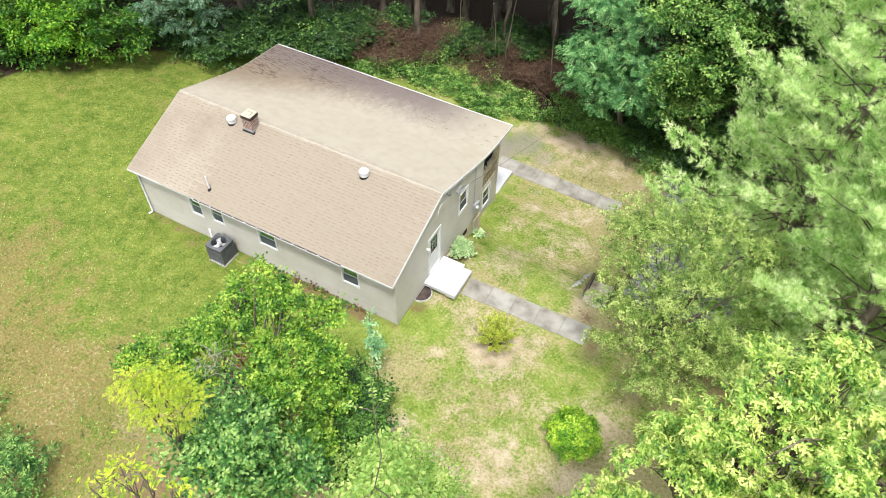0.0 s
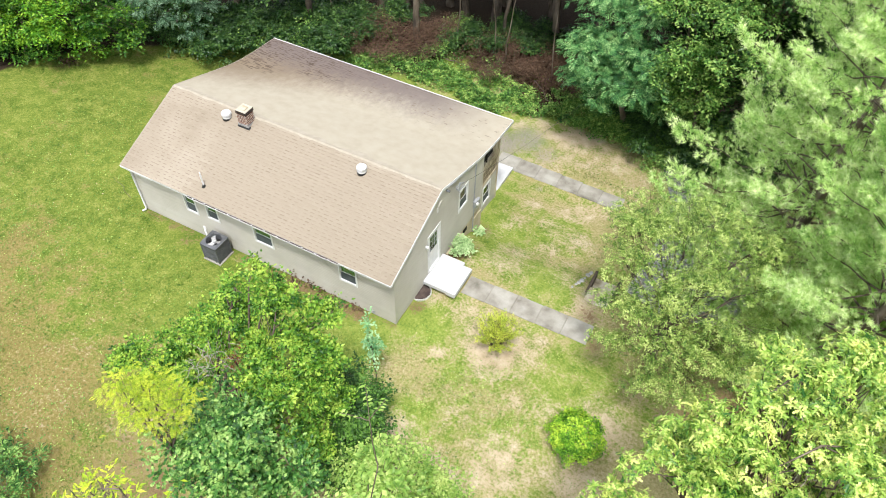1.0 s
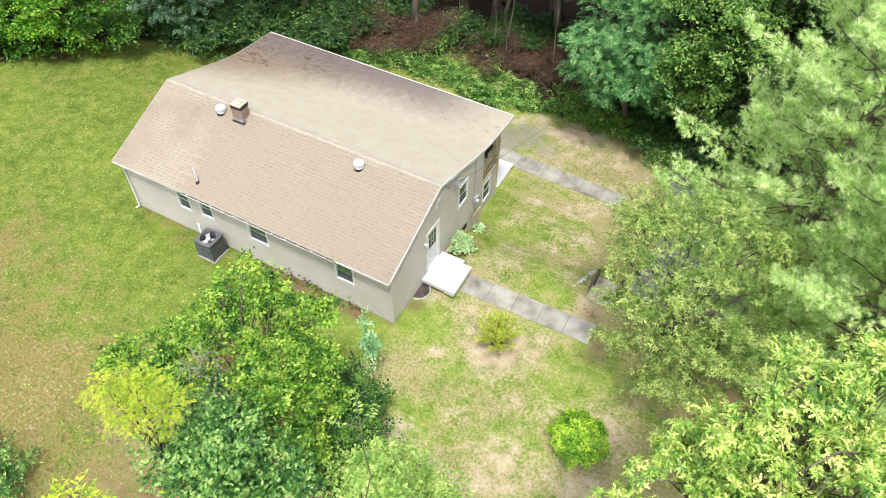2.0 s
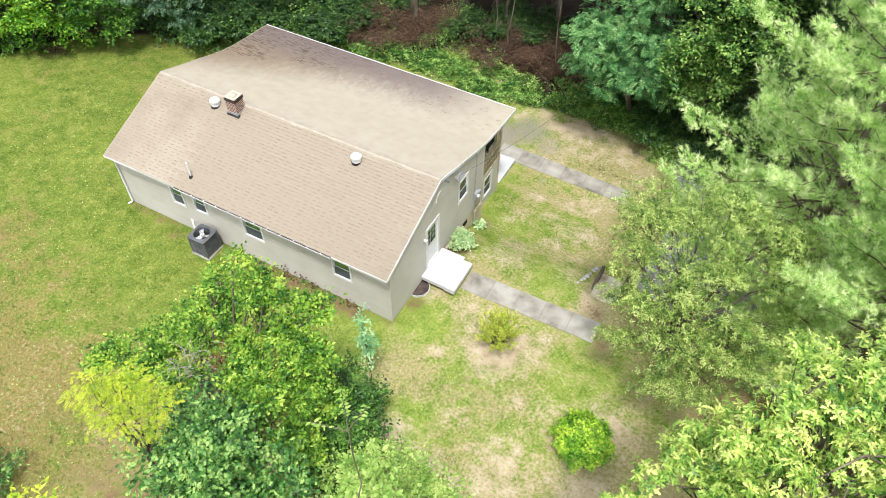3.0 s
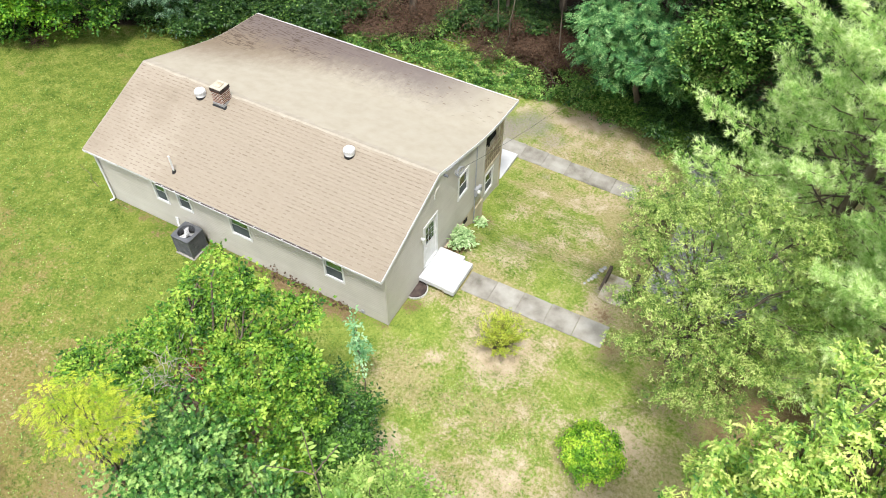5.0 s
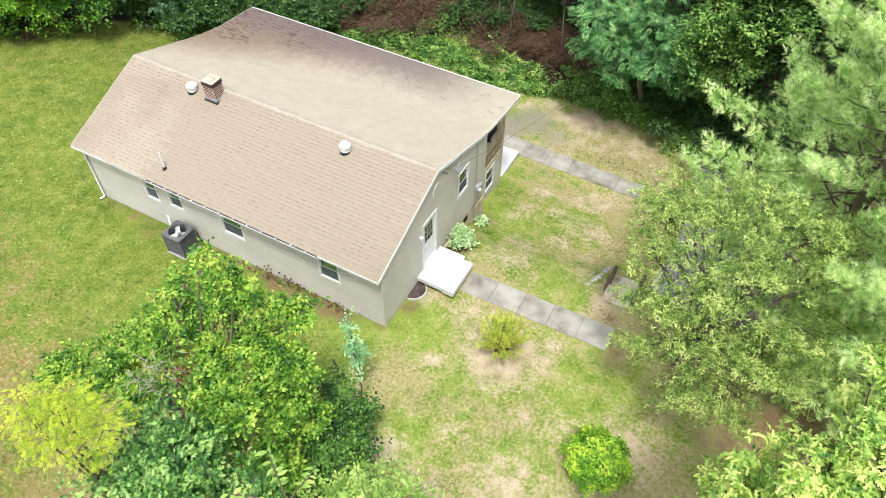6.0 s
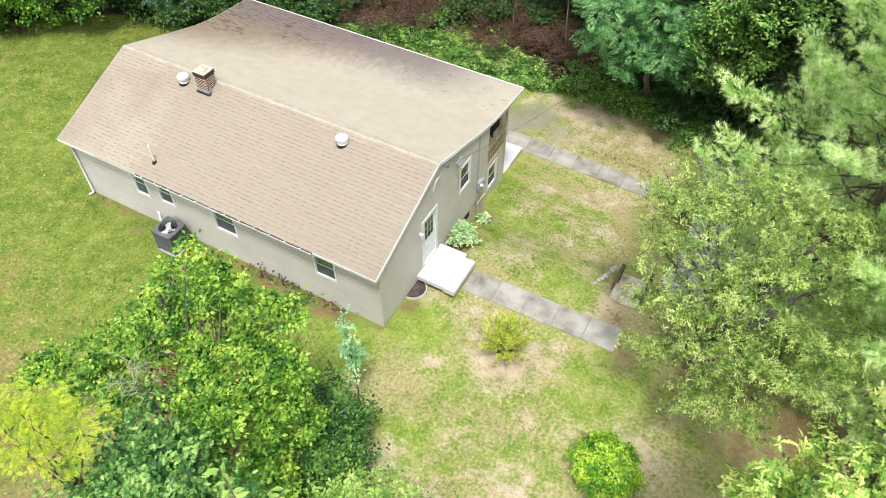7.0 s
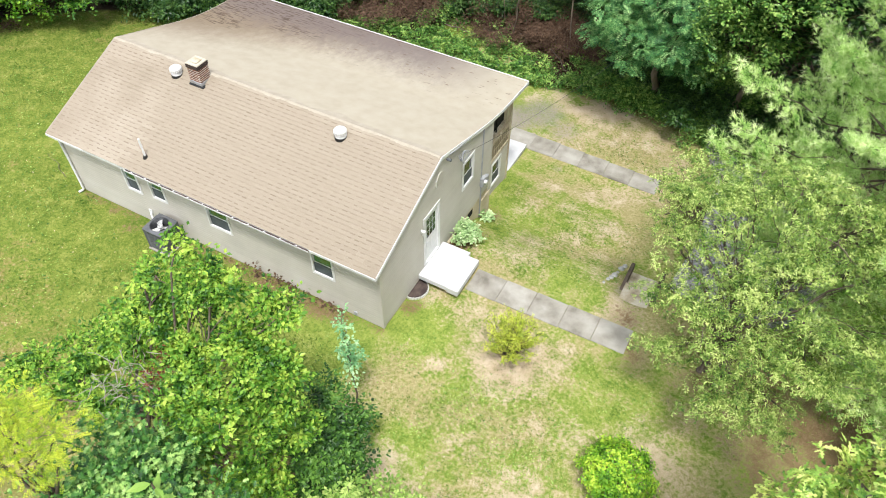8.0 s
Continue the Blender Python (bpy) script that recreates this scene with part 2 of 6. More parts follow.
def frond(pairs, width, leaf):
    """A feathered leaf: pairs of leaflets along a drooping stalk."""
    V, F = [], []
    for i in range(pairs):
        y = 0.12 + 0.86 * i / pairs
        z = -0.28 * y * y
        for s in (-1, 1):
            o = len(V)
            w = width * (1 - 0.5 * abs(2 * i / pairs - 0.8))
            V += [(0, y, z), (s * w * 0.5, y + leaf * 0.65, z + 0.02), (s * w, y + leaf * 0.35, z - 0.03), (s * w * 0.55, y - leaf * 0.25, z + 0.01)]
            F.append((o, o + 1, o + 2, o + 3))
    return np.array(V, float), np.array(F)


FROND = frond(6, 0.26, 0.13)
FROND_BIG = frond(5, 0.36, 0.17)


def needles(n, rng):
    """A shoot end: needles in a brush that opens along the twig (y)."""
    V, F = [], []
    for i in range(n):
        a = 2.4 * i
        lean = rng.uniform(0.4, 0.95)
        d = np.array([math.cos(a) * lean, rng.uniform(0.65, 1.0), math.sin(a) * lean])
        side = np.array([-math.sin(a), 0.0, math.cos(a)]) * 0.036
        p = np.array([0, 0.4 * i / n, 0.0])
        o = len(V)
        V += [p - side, p + side, p + d * 0.8]
        F.append((o, o + 1, o + 2))
    return np.array(V, float), np.array(F)


NEEDLES = needles(12, np.random.default_rng(3))


def scatter(points, normals, along, sizes, template):
    """Copies of a template at points, its z along normals, its y along 'along'."""
    T, F = template
    N = normals / (np.linalg.norm(normals, axis=1)[:, None] + 1e-9)
    A = along - N * np.sum(along * N, axis=1)[:, None]
    A /= np.linalg.norm(A, axis=1)[:, None] + 1e-9
    X = np.cross(A, N)
    V = points[:, None, :] + sizes[:, None, None] * (T[None, :, 0:1] * X[:, None, :] + T[None, :, 1:2] * A[:, None, :] + T[None, :, 2:3] * N[:, None, :])
    n = len(points)
    FF = F[None, :, :] + (np.arange(n) * len(T))[:, None, None]
    return V.reshape(-1, 3), FF.reshape(-1, F.shape[1])


def ball(rng, n):
    v = rng.normal(size=(n, 3))
    return v / (np.linalg.norm(v, axis=1)[:, None] + 1e-9)


def leaf_cloud(rng, blobs, clusters, per, size, template, spread=0.45, up=0.9, droop=0.2, shell=0.25, flat=0.7, rosette=False, tumble=0.5):
    """Sprays of leaves on twig ends over boughs (x, y, z, r), denser to the outside; each spray is a flat, drooping fan."""
    B = np.asarray(blobs, float)
    w = B[:, 3] ** 2
    pick = rng.choice(len(B), clusters, p=w / w.sum())
    out = ball(rng, clusters)
    out[:, 2] = np.where(out[:, 2] < -0.3, -out[:, 2], out[:, 2])
    lump = 1 + 0.22 * np.sin(3.1 * out[:, 0] * 2 + pick) * np.cos(2.7 * out[:, 1] * 2 + 1.7 * pick)
    rad = B[pick, 3] * lump * (shell + (1.08 - shell) * rng.random(clusters) ** 0.7)
    C = B[pick, :3] + out * rad[:, None] * np.array([1, 1, flat])
    d = out * np.array([1, 1, 0.6]) + 0.5 * ball(rng, clusters) + np.array([0, 0, 0.15 - droop])
    d /= np.linalg.norm(d, axis=1)[:, None]
    side = np.cross(d, np.array([0.05, 0.02, 1.0]))
    side /= np.linalg.norm(side, axis=1)[:, None] + 1e-9
    big = rng.uniform(0.6, 1.3, clusters)
    rep = lambda a: np.repeat(a, per, axis=0)
    n = clusters * per
    s = rng.random(n) * 1.4 - 0.4
    sgn = np.where(rng.random(n) < 0.5, -1.0, 1.0)
    wide = sgn * rng.random(n) * 0.55 * (1.15 - s)
    D, S, K = rep(d), rep(side), rep(big)[:, None] * spread
    P = rep(C) + K * (D * s[:, None] + S * wide[:, None] + 0.13 * ball(rng, n)) + np.array([0, 0, -1]) * (0.25 * droop * s * s * spread)[:, None]
    N = np.array([0, 0, up]) + 0.3 * rep(out) + tumble * ball(rng, n)
    A = D + S * (sgn * 0.8)[:, None] + 0.45 * ball(rng, n) + np.array([0, 0, -droop])
    if rosette:
        # leaves radiate from the twig end
        ang = np.tile(np.arange(per) * 2.4, clusters) + rep(rng.uniform(0, 6.28, clusters))
        W = np.cross(D, S)
        A = S * np.cos(ang)[:, None] + W * np.sin(ang)[:, None] + 0.5 * D + np.array([0, 0, -0.25])
        P = rep(C) + 0.03 * ball(rng, n) + D * (rng.random(n) * 0.12)[:, None]
        N = D * 0.9 + np.array([0, 0, 0.7]) + 0.35 * ball(rng, n)
    return scatter(P, N, A, size * rng.uniform(0.65, 1.25, n), template), C


def branch_line(rng, a, b, n=6, wob=0.12, sag=0.0):
    a, b = np.asarray(a, float), np.asarray(b, float)
    t = np.linspace(0, 1, n)[:, None]
    L = np.linalg.norm(b - a)
    w = rng.normal(size=(n, 3)) * wob * L * 0.35 * np.sin(np.pi * t)
    return a + (b - a) * t + w + np.array([0, 0, 1]) * sag * L * np.sin(np.pi * t)


def tree(name, base, fork, blobs, mat, template, size, clusters, per, seed, label, trunk_r=0.16, spread=0.45, twigs=60, category="tree", group="", stems=1, bark=None, lumps=7, fine=1.0, **kw):
    """Trunk(s), limbs to each bough, twigs and a crown. blobs are relative to the base."""
    rng = np.random.default_rng(seed)
    bark = bark or M_BARK
    root = new(name)
    root.location = base
    tagged(root, label, category, group)
    B = np.asarray(blobs, float)
    small = []
    for x, y, z, r in B:
        small.append((x, y, z, r * 0.55 * fine))
        for o in ball(rng, lumps):
            o[2] = abs(o[2]) * 0.9 - 0.25
            q = r * rng.uniform(0.55, 1.0)
            small.append((x + o[0] * q, y + o[1] * q, z + o[2] * q, r * fine * rng.uniform(0.24, 0.46)))
    (v, f), C = leaf_cloud(rng, small, clusters, per, size, template, spread, **kw)
    array_mesh("crown", v, f, mat, root)
    forks = []
    for s in range(stems):
        off = np.array([rng.normal() * 0.12 * s, rng.normal() * 0.12 * s, 0])
        top = np.array([*np.mean(B[:, :2], axis=0) * 0.35, fork]) + off * min(5.0, 1.6 * fork)
        line = branch_line(rng, (off[0], off[1], -0.25), top, 7, 0.05)
        rad = np.linspace(trunk_r, trunk_r * 0.6, 7)
        rad[0] *= 1.5
        tube("trunk", line, rad, bark, root, 9)
        forks.append(top)
    used = []
    for b in B:
        s = forks[int(rng.integers(len(forks)))]
        start = s * (0.75 + 0.25 * rng.random()) if stems == 1 else s
        line = branch_line(rng, start, b[:3] + np.array([0, 0, b[3] * 0.3]), 7, 0.07, 0.06)
        r0 = trunk_r * 0.5
        tube("limb", line, np.linspace(r0, r0 * 0.25, 7), bark, root, 6)
        used.append((b, line))
    chunks = []
    for i in range(twigs):
        c = C[int(rng.integers(len(C)))]
        b, line = min(used, key=lambda u: np.sum((u[0][:3] - c) ** 2))
        s = line[int(rng.integers(3, 7))]
        chunks.append(tube_arrays(branch_line(rng, s, c, 4, 0.15), np.linspace(trunk_r * 0.11 + 0.006, 0.006, 4), 4))
    if chunks:
        v, f = join(chunks)
        tagged(array_mesh("twig_work", v, f, bark, root, smooth=True), kind="stuff")
    return root


# ---- ground ----
def ground_z(x, y):
    near = -1.45 * smooth(4.6, 8.2, y) - 0.7 * smooth(8.2, 12.5, y) - 0.3 * smooth(13, 24, y)
    left = -1.3 * smooth(3, 17, y) - 0.6 * smooth(16, 30, y)
    w = smooth(-14.5, -2, x)
    return left * (1 - w) + near * w


EDGE_X = [-60, -31, -28.8, -27.3, -24.4, -22, -15, -8, -1, 3, 6, 9, 30]
EDGE_Y = [-40, -6, 2.0, 5.6, 8.8, 11.0, 15.8, 19.4, 21.0, 19.6, 18.8, 18.2, 15.0]


def wood_edge(x):
    return float(np.interp(x, EDGE_X, EDGE_Y))


# worn, sandy places in the lawn: x, y, radius, strength
BARE = [(4.1, 0.9, 1.5, 1.0), (3.2, 1.7, 1.0, 0.8), (2.2, -0.45, 0.35, 0.9), (5.2, 1.6, 1.0, 0.6), (2.0, 2.0, 0.9, 0.55), (2.4, -4.2, 1.1, 0.7),
        (3.6, -5.0, 1.3, 0.7), (6.3, -3.6, 1.6, 0.65), (9.0, -0.4, 1.3, 0.8), (8.9, -2.8, 1.2, 0.7), (10.5, 1.5, 1.6, 0.3), (2.4, 6.6, 0.9, 0.7), (3.6, 7.9, 0.8, 0.6),
        (1.9, 5.4, 0.8, 0.55), (3.1, 9.6, 0.9, 0.55), (1.6, 10.8, 0.7, 0.6), (4.8, 7.0, 0.9, 0.5), (6.6, 4.3, 0.9, 0.75), (-8.6, -5.6, 1.6, 0.5), (-10.5, -7.2, 2.0, 0.5),
        (-6.0, -8.4, 2.0, 0.6), (-9.6, -9.6, 2.4, 0.5), (-12.5, -5.0, 1.6, 0.35), (-4.2, -9.6, 1.7, 0.6), (-5.5, -3.6, 1.6, 0.5), (-13.5, -9.5, 2.2, 0.35),
        (2.1, 17.3, 0.9, 1.0), (1.2, 17.8, 0.6, 0.9), (3.2, 16.9, 0.6, 0.8), (0.7, 15.4, 0.6, 0.7), (1.5, 17.7, 0.6, 1.3), (2.5, 17.7, 0.7, 1.4), (0.0, 16.6, 0.8, 0.7), (-0.6, 17.3, 1.0, 0.9), (0.9, 16.9, 1.0, 0.9), (-1.6, 16.6, 0.9, 0.8), (3.6, 11.4, 1.0, 0.6), (2.6, 5.2, 1.3, 0.5), (4.4, 9.2, 1.2, 0.55), (1.2, 8.8, 1.0, 0.5), (5.4, 5.8, 1.0, 0.5), (4.6, 16.4, 1.2, 0.6), (1.8, 15.2, 1.0, 0.55), (5.6, 15.0, 1.2, 0.5), (0.4, -2.6, 1.2, 0.35), (6.8, -0.6, 1.0, 0.4), (5.4, -4.6, 1.2, 0.5), (-5.5, -0.3, 0.6, 0.6), (-3.0, -0.3, 0.6, 0.6),
        (-8.0, -0.3, 0.6, 0.5), (-0.9, -0.3, 0.5, 0.5), (1.6, 16.4, 1.2, 0.7), (3.2, 15.6, 1.0, 0.55), (-0.2, 13.8, 0.9, 0.7), (0.8, 14.4, 0.9, 0.65), (5.0, 13.0, 1.4, 0.6), (4.2, 11.8, 1.0, 0.55), (0.9, 4.6, 0.7, 0.6), (0.4, 7.4, 0.8, 0.6), (5.6, -1.0, 0.7, 0.4), (4.2, -2.2, 0.8, 0.4), (0.5, 1.9, 0.6, 0.8)]
STONY = [(-0.9, 15.6, 1.7, 0.62), (-2.0, 14.6, 1.6, 0.7), (0.5, 14.9, 1.2, 0.5), (1.3, 12.3, 0.4, 0.5), (6.7, 5.5, 0.8, 0.7)]
# dead leaves, with shade under woods and crowns put into the near-black colour
LITTER_SHADE = [(-26.2, 6.4, 1.2, 0.5), (-10.5, 18.6, 2.6, 1.0), (-1.6, 19.6, 2.2, 0.9), (7.5, 12.5, 1.5, 0.7), (11.0, 3.4, 2.0, 0.3), (12.2, 0.8, 2.0, 0.45), (-2.6, -6.6, 2.4, 0.7), (0.2, -6.2, 1.8, 0.7), (-7.5, -11.0, 3.4, 0.36), (-12.0, -11.5, 3.0, 0.3)]
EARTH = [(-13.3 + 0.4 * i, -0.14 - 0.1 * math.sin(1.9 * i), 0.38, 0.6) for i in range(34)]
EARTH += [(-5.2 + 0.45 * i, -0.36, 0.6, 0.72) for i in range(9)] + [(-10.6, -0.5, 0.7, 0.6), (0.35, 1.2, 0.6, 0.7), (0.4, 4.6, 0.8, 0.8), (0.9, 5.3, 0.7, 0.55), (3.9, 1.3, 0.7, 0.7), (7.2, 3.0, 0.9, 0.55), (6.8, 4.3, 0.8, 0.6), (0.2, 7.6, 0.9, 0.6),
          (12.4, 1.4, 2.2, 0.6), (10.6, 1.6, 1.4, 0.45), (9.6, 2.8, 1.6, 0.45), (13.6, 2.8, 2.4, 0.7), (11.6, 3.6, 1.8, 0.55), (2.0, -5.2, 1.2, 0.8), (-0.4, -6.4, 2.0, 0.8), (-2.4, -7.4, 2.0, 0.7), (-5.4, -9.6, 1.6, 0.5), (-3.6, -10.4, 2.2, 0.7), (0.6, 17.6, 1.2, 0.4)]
GREEN = [(0.7, 0.6, 1.3, 0.9), (-0.8, -0.95, 1.2, 0.9), (1.3, 7.2, 1.7, 0.8), (3.6, 9.4, 1.8, 0.6), (1.8, 5.4, 1.0, 0.6), (4.9, 0.0, 1.5, 0.8), (6.6, 0.4, 1.6, 0.7), (3.0, -0.6, 1.0, 0.6), (2.8, -3.4, 1.4, 0.6), (4.6, -2.4, 1.5, 0.5), (8.2, 0.6, 1.4, 0.5), (5.0, 5.2, 1.3, 0.6), (-14.8, -0.6, 2.0, 0.8), (-10.6, -1.6, 2.4, 0.9), (-7.4, -1.8, 2.4, 0.9), (-4.4, -1.9, 2.2, 0.9), (-2.2, -1.7, 1.8, 0.9), (-17.2, 3.2, 3.0, 0.7), (-16.8, 7.6, 2.8, 0.7), (-22.0, 4.0, 3.5, 0.5)]


BARE = [(x, y, r, s * (0.55 if x < -3.5 else 0.8 if y > 13 else 0.78)) for x, y, r, s in BARE]


def blob_sum(P, spots):
    out = np.zeros(len(P))
    for x, y, r, s in spots:
        d = np.hypot(P[:, 0] - x, (P[:, 1] - y)) / r
        out = np.maximum(out, s * np.clip(1.35 - d, 0, 1))
    return out


def build_ground():
    def axis(lo, hi, step):
        fine = np.arange(lo, hi + step / 2, step)
        far = [1.0, 2.5, 5, 10, 20, 40, 90, 200, 500, 1200, 2600]
        return np.concatenate([lo - np.array(far[::-1]), fine, hi + np.array(far)])
    xs, ys = axis(-34, 20, 0.3), axis(-16, 26, 0.3)
    G = np.array([(x, y, ground_z(x, y)) for y in ys for x in xs])
    for i, p in enumerate(G):
        if abs(p[0]) < 60 and abs(p[1]) < 60:
            near_house = smooth(0.0, 1.5, max(-13.6 - p[0], p[0], -p[1], p[1] - 10.2))
            near_house *= 0.12 + 0.88 * smooth(0.0, 0.8, max(-p[0], p[0] - 7.4, 2.5 - p[1], p[1] - 4.0))
            near_house *= 0.12 + 0.88 * smooth(0.0, 0.8, max(-2.0 - p[0], p[0] - 5.6, 12.7 - p[1], p[1] - 14.1))
            G[i, 2] += near_house * (0.06 * noise.noise((p[0] * 0.35, p[1] * 0.35, 0)) + 0.025 * noise.noise((p[0] * 1.4, p[1] * 1.4, 3)))
    nx, ny = len(xs), len(ys)
    F = [(j * nx + i, j * nx + i + 1, (j + 1) * nx + i + 1, (j + 1) * nx + i) for j in range(ny - 1) for i in range(nx - 1)]
    m = bpy.data.materials.new("lawn_and_soil")
    ob = array_mesh("ground", G, F, m, smooth=True)
    tagged(ob, "patchy green and straw lawn with bare sandy soil", "lawn", kind="structure")
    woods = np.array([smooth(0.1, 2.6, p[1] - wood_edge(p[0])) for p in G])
    straw = np.clip(np.array([0.6 * (1 - smooth(-9, -2, p[1])) * (1 - smooth(-3, 3, p[0])) + 0.5 * smooth(-1, 1.5, p[0]) + 0.3 * smooth(12, 15, p[1]) + 0.2 * (1 - smooth(-18, -13, p[0])) * (1 - smooth(-4, 2, p[1])) + 0.34 for p in G]), 0, 1)
    thin = np.array([smooth(-1, 2, p[0]) * (1 - smooth(16.5, 18.5, p[1])) + 0.1 * (1 - smooth(-10, -3.5, p[1])) * (1 - smooth(-4, 0, p[0])) for p in G])
    for name, values in (("thin", thin), ("bare", blob_sum(G, BARE)), ("stony", blob_sum(G, STONY)), ("litter_shade", np.maximum(woods, blob_sum(G, LITTER_SHADE))), ("straw", straw), ("dim_lush", np.array([(1 - smooth(-9, 1, p[0])) * (1 - smooth(11.5, 14, p[1])) for p in G])), ("earth", blob_sum(G, EARTH)), ("green", blob_sum(G, GREEN))):
        a = ob.data.attributes.new(name, "FLOAT", "POINT")
        a.data.foreach_set("value", values.astype(np.float32))
    m.use_nodes = True
    n, l = m.node_tree.nodes, m.node_tree.links
    b = n["Principled BSDF"]
    tc = n.new("ShaderNodeTexCoord")

    def tex(scale, detail=5, rough=0.6):
        t = n.new("ShaderNodeTexNoise")
        t.inputs["Scale"].default_value, t.inputs["Detail"].default_value, t.inputs["Roughness"].default_value = scale, detail, rough
        l.new(tc.outputs["Object"], t.inputs["Vector"])
        return t.outputs["Fac"]

    def ramp(value, stops):
        r = n.new("ShaderNodeValToRGB")
        while len(r.color_ramp.elements) < len(stops):
            r.color_ramp.elements.new(0.5)
        for e, (p, c) in zip(r.color_ramp.elements, stops):
            e.position, e.color = p, (*c, 1)
        l.new(value, r.inputs["Fac"])
        return r.outputs["Color"]

    def math_node(op, a, c, d=None):
        k = n.new("ShaderNodeMath")
        k.operation = op
        for i, v in enumerate((a, c, d)):
            if v is None:
                continue
            if isinstance(v, (int, float)):
                k.inputs[i].default_value = v
            else:
                l.new(v, k.inputs[i])
        return k.outputs[0]

    def attr(name):
        a = n.new("ShaderNodeAttribute")
        a.attribute_name = name
        return a.outputs["Fac"]

    def blend(fac, c1, c2):
        x = n.new("ShaderNodeMixRGB")
        l.new(fac, x.inputs["Fac"])
        l.new(c1, x.inputs["Color1"])
        l.new(c2, x.inputs["Color2"])
        return x.outputs["Color"]

    def mask(value, lo, hi):
        r = n.new("ShaderNodeMapRange")
        r.interpolation_type = "SMOOTHSTEP"
        r.inputs["From Min"].default_value, r.inputs["From Max"].default_value = lo, hi
        l.new(value, r.inputs["Value"])
        return r.outputs["Result"]

    big, mid, fine, grit = tex(0.28), tex(1.5), tex(9, 6, 0.7), tex(38, 4, 0.7)
    mix1 = math_node("MULTIPLY_ADD", mid, 0.6, math_node("MULTIPLY", fine, 0.7))
    grass = ramp(math_node("MULTIPLY_ADD", grit, 0.45, math_node("MULTIPLY", mix1, 0.6)),
                 [(0.38, GRASS[0]), (0.52, GRASS[1]), (0.64, GRASS[2]), (0.78, GRASS[3])])
    dim_lush = ramp(math_node("MULTIPLY_ADD", grit, 0.45, math_node("MULTIPLY", mix1, 0.6)),
                [(0.38, DIM_LUSH[0]), (0.52, DIM_LUSH[1]), (0.64, DIM_LUSH[2]), (0.78, DIM_LUSH[3])])
    grass = blend(attr("dim_lush"), grass, dim_lush)
    dry = ramp(math_node("MULTIPLY_ADD", grit, 0.5, math_node("MULTIPLY", fine, 0.5)), [(0.3, (0.15, 0.12, 0.045)), (0.5, (0.31, 0.27, 0.125)), (0.7, (0.50, 0.45, 0.27))])
    # straw of the left lawn, darkened in colour the same way
    dull = ramp(math_node("MULTIPLY_ADD", grit, 0.5, math_node("MULTIPLY", fine, 0.5)), [(0.3, (0.088, 0.068, 0.02)), (0.5, (0.20, 0.163, 0.055)), (0.7, (0.37, 0.315, 0.15))])
    dry = blend(attr("dim_lush"), dry, dull)
    soil = ramp(math_node("MULTIPLY_ADD", grit, 0.4, math_node("MULTIPLY", mid, 0.6)), [(0.3, (0.28, 0.21, 0.13)), (0.5, (0.43, 0.345, 0.235)), (0.7, (0.55, 0.47, 0.355))])
    stone = ramp(grit, [(0.3, (0.15, 0.135, 0.108)), (0.55, (0.285, 0.26, 0.215)), (0.75, (0.45, 0.42, 0.365))])
    litter_shade = ramp(math_node("MULTIPLY_ADD", grit, 0.5, math_node("MULTIPLY", fine, 0.5)), [(0.3, (0.016, 0.013, 0.009)), (0.5, (0.042, 0.03, 0.02)), (0.7, (0.09, 0.065, 0.042))])
    dryness = mask(math_node("ADD", math_node("MULTIPLY_ADD", fine, 0.75, math_node("MULTIPLY_ADD", mid, 0.75, math_node("MULTIPLY_ADD", big, 0.9, -0.45))), math_node("MULTIPLY_ADD", attr("green"), -0.24, math_node("MULTIPLY", attr("straw"), 0.42))), 0.90, 1.2)
    colour = blend(dryness, grass, dry)
    wear = mask(math_node("ADD", math_node("MULTIPLY_ADD", fine, 1.0, math_node("MULTIPLY_ADD", mid, 0.6, math_node("MULTIPLY", grit, 0.4))), math_node("MULTIPLY_ADD", attr("thin"), 0.12, math_node("MULTIPLY", attr("bare"), 0.7))), 1.22, 1.6)
    colour = blend(wear, colour, soil)
    colour = blend(mask(math_node("ADD", math_node("MULTIPLY", fine, 0.8), attr("stony")), 0.65, 1.15), colour, stone)
    colour = blend(mask(math_node("ADD", math_node("MULTIPLY_ADD", mid, 0.45, math_node("MULTIPLY", fine, 0.5)), attr("litter_shade")), 0.8, 1.25), colour, litter_shade)
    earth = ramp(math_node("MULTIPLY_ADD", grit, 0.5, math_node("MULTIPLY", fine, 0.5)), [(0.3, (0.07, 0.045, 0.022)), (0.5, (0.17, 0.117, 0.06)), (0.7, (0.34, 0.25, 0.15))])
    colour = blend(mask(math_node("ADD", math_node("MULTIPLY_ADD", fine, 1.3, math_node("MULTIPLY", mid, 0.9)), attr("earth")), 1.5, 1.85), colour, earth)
    l.new(colour, b.inputs["Base Color"])
    b.inputs["Roughness"].default_value, b.inputs["Specular IOR Level"].default_value = 0.95, 0.1
    bp = n.new("ShaderNodeBump")
    bp.inputs["Strength"].default_value, bp.inputs["Distance"].default_value = 0.8, 0.05
    l.new(math_node("MULTIPLY_ADD", grit, 0.5, fine), bp.inputs["Height"])
    l.new(bp.outputs["Normal"], b.inputs["Normal"])
    return ob


GRASS = [(0.05, 0.10, 0.014), (0.125, 0.195, 0.03), (0.235, 0.295, 0.06), (0.40, 0.42, 0.14)]
# left lawn: lusher green, its dimmer light put into darker colours
DIM_LUSH = [(0.022, 0.052, 0.008), (0.076, 0.130, 0.019), (0.172, 0.212, 0.038), (0.335, 0.335, 0.108)]
ground = build_ground()

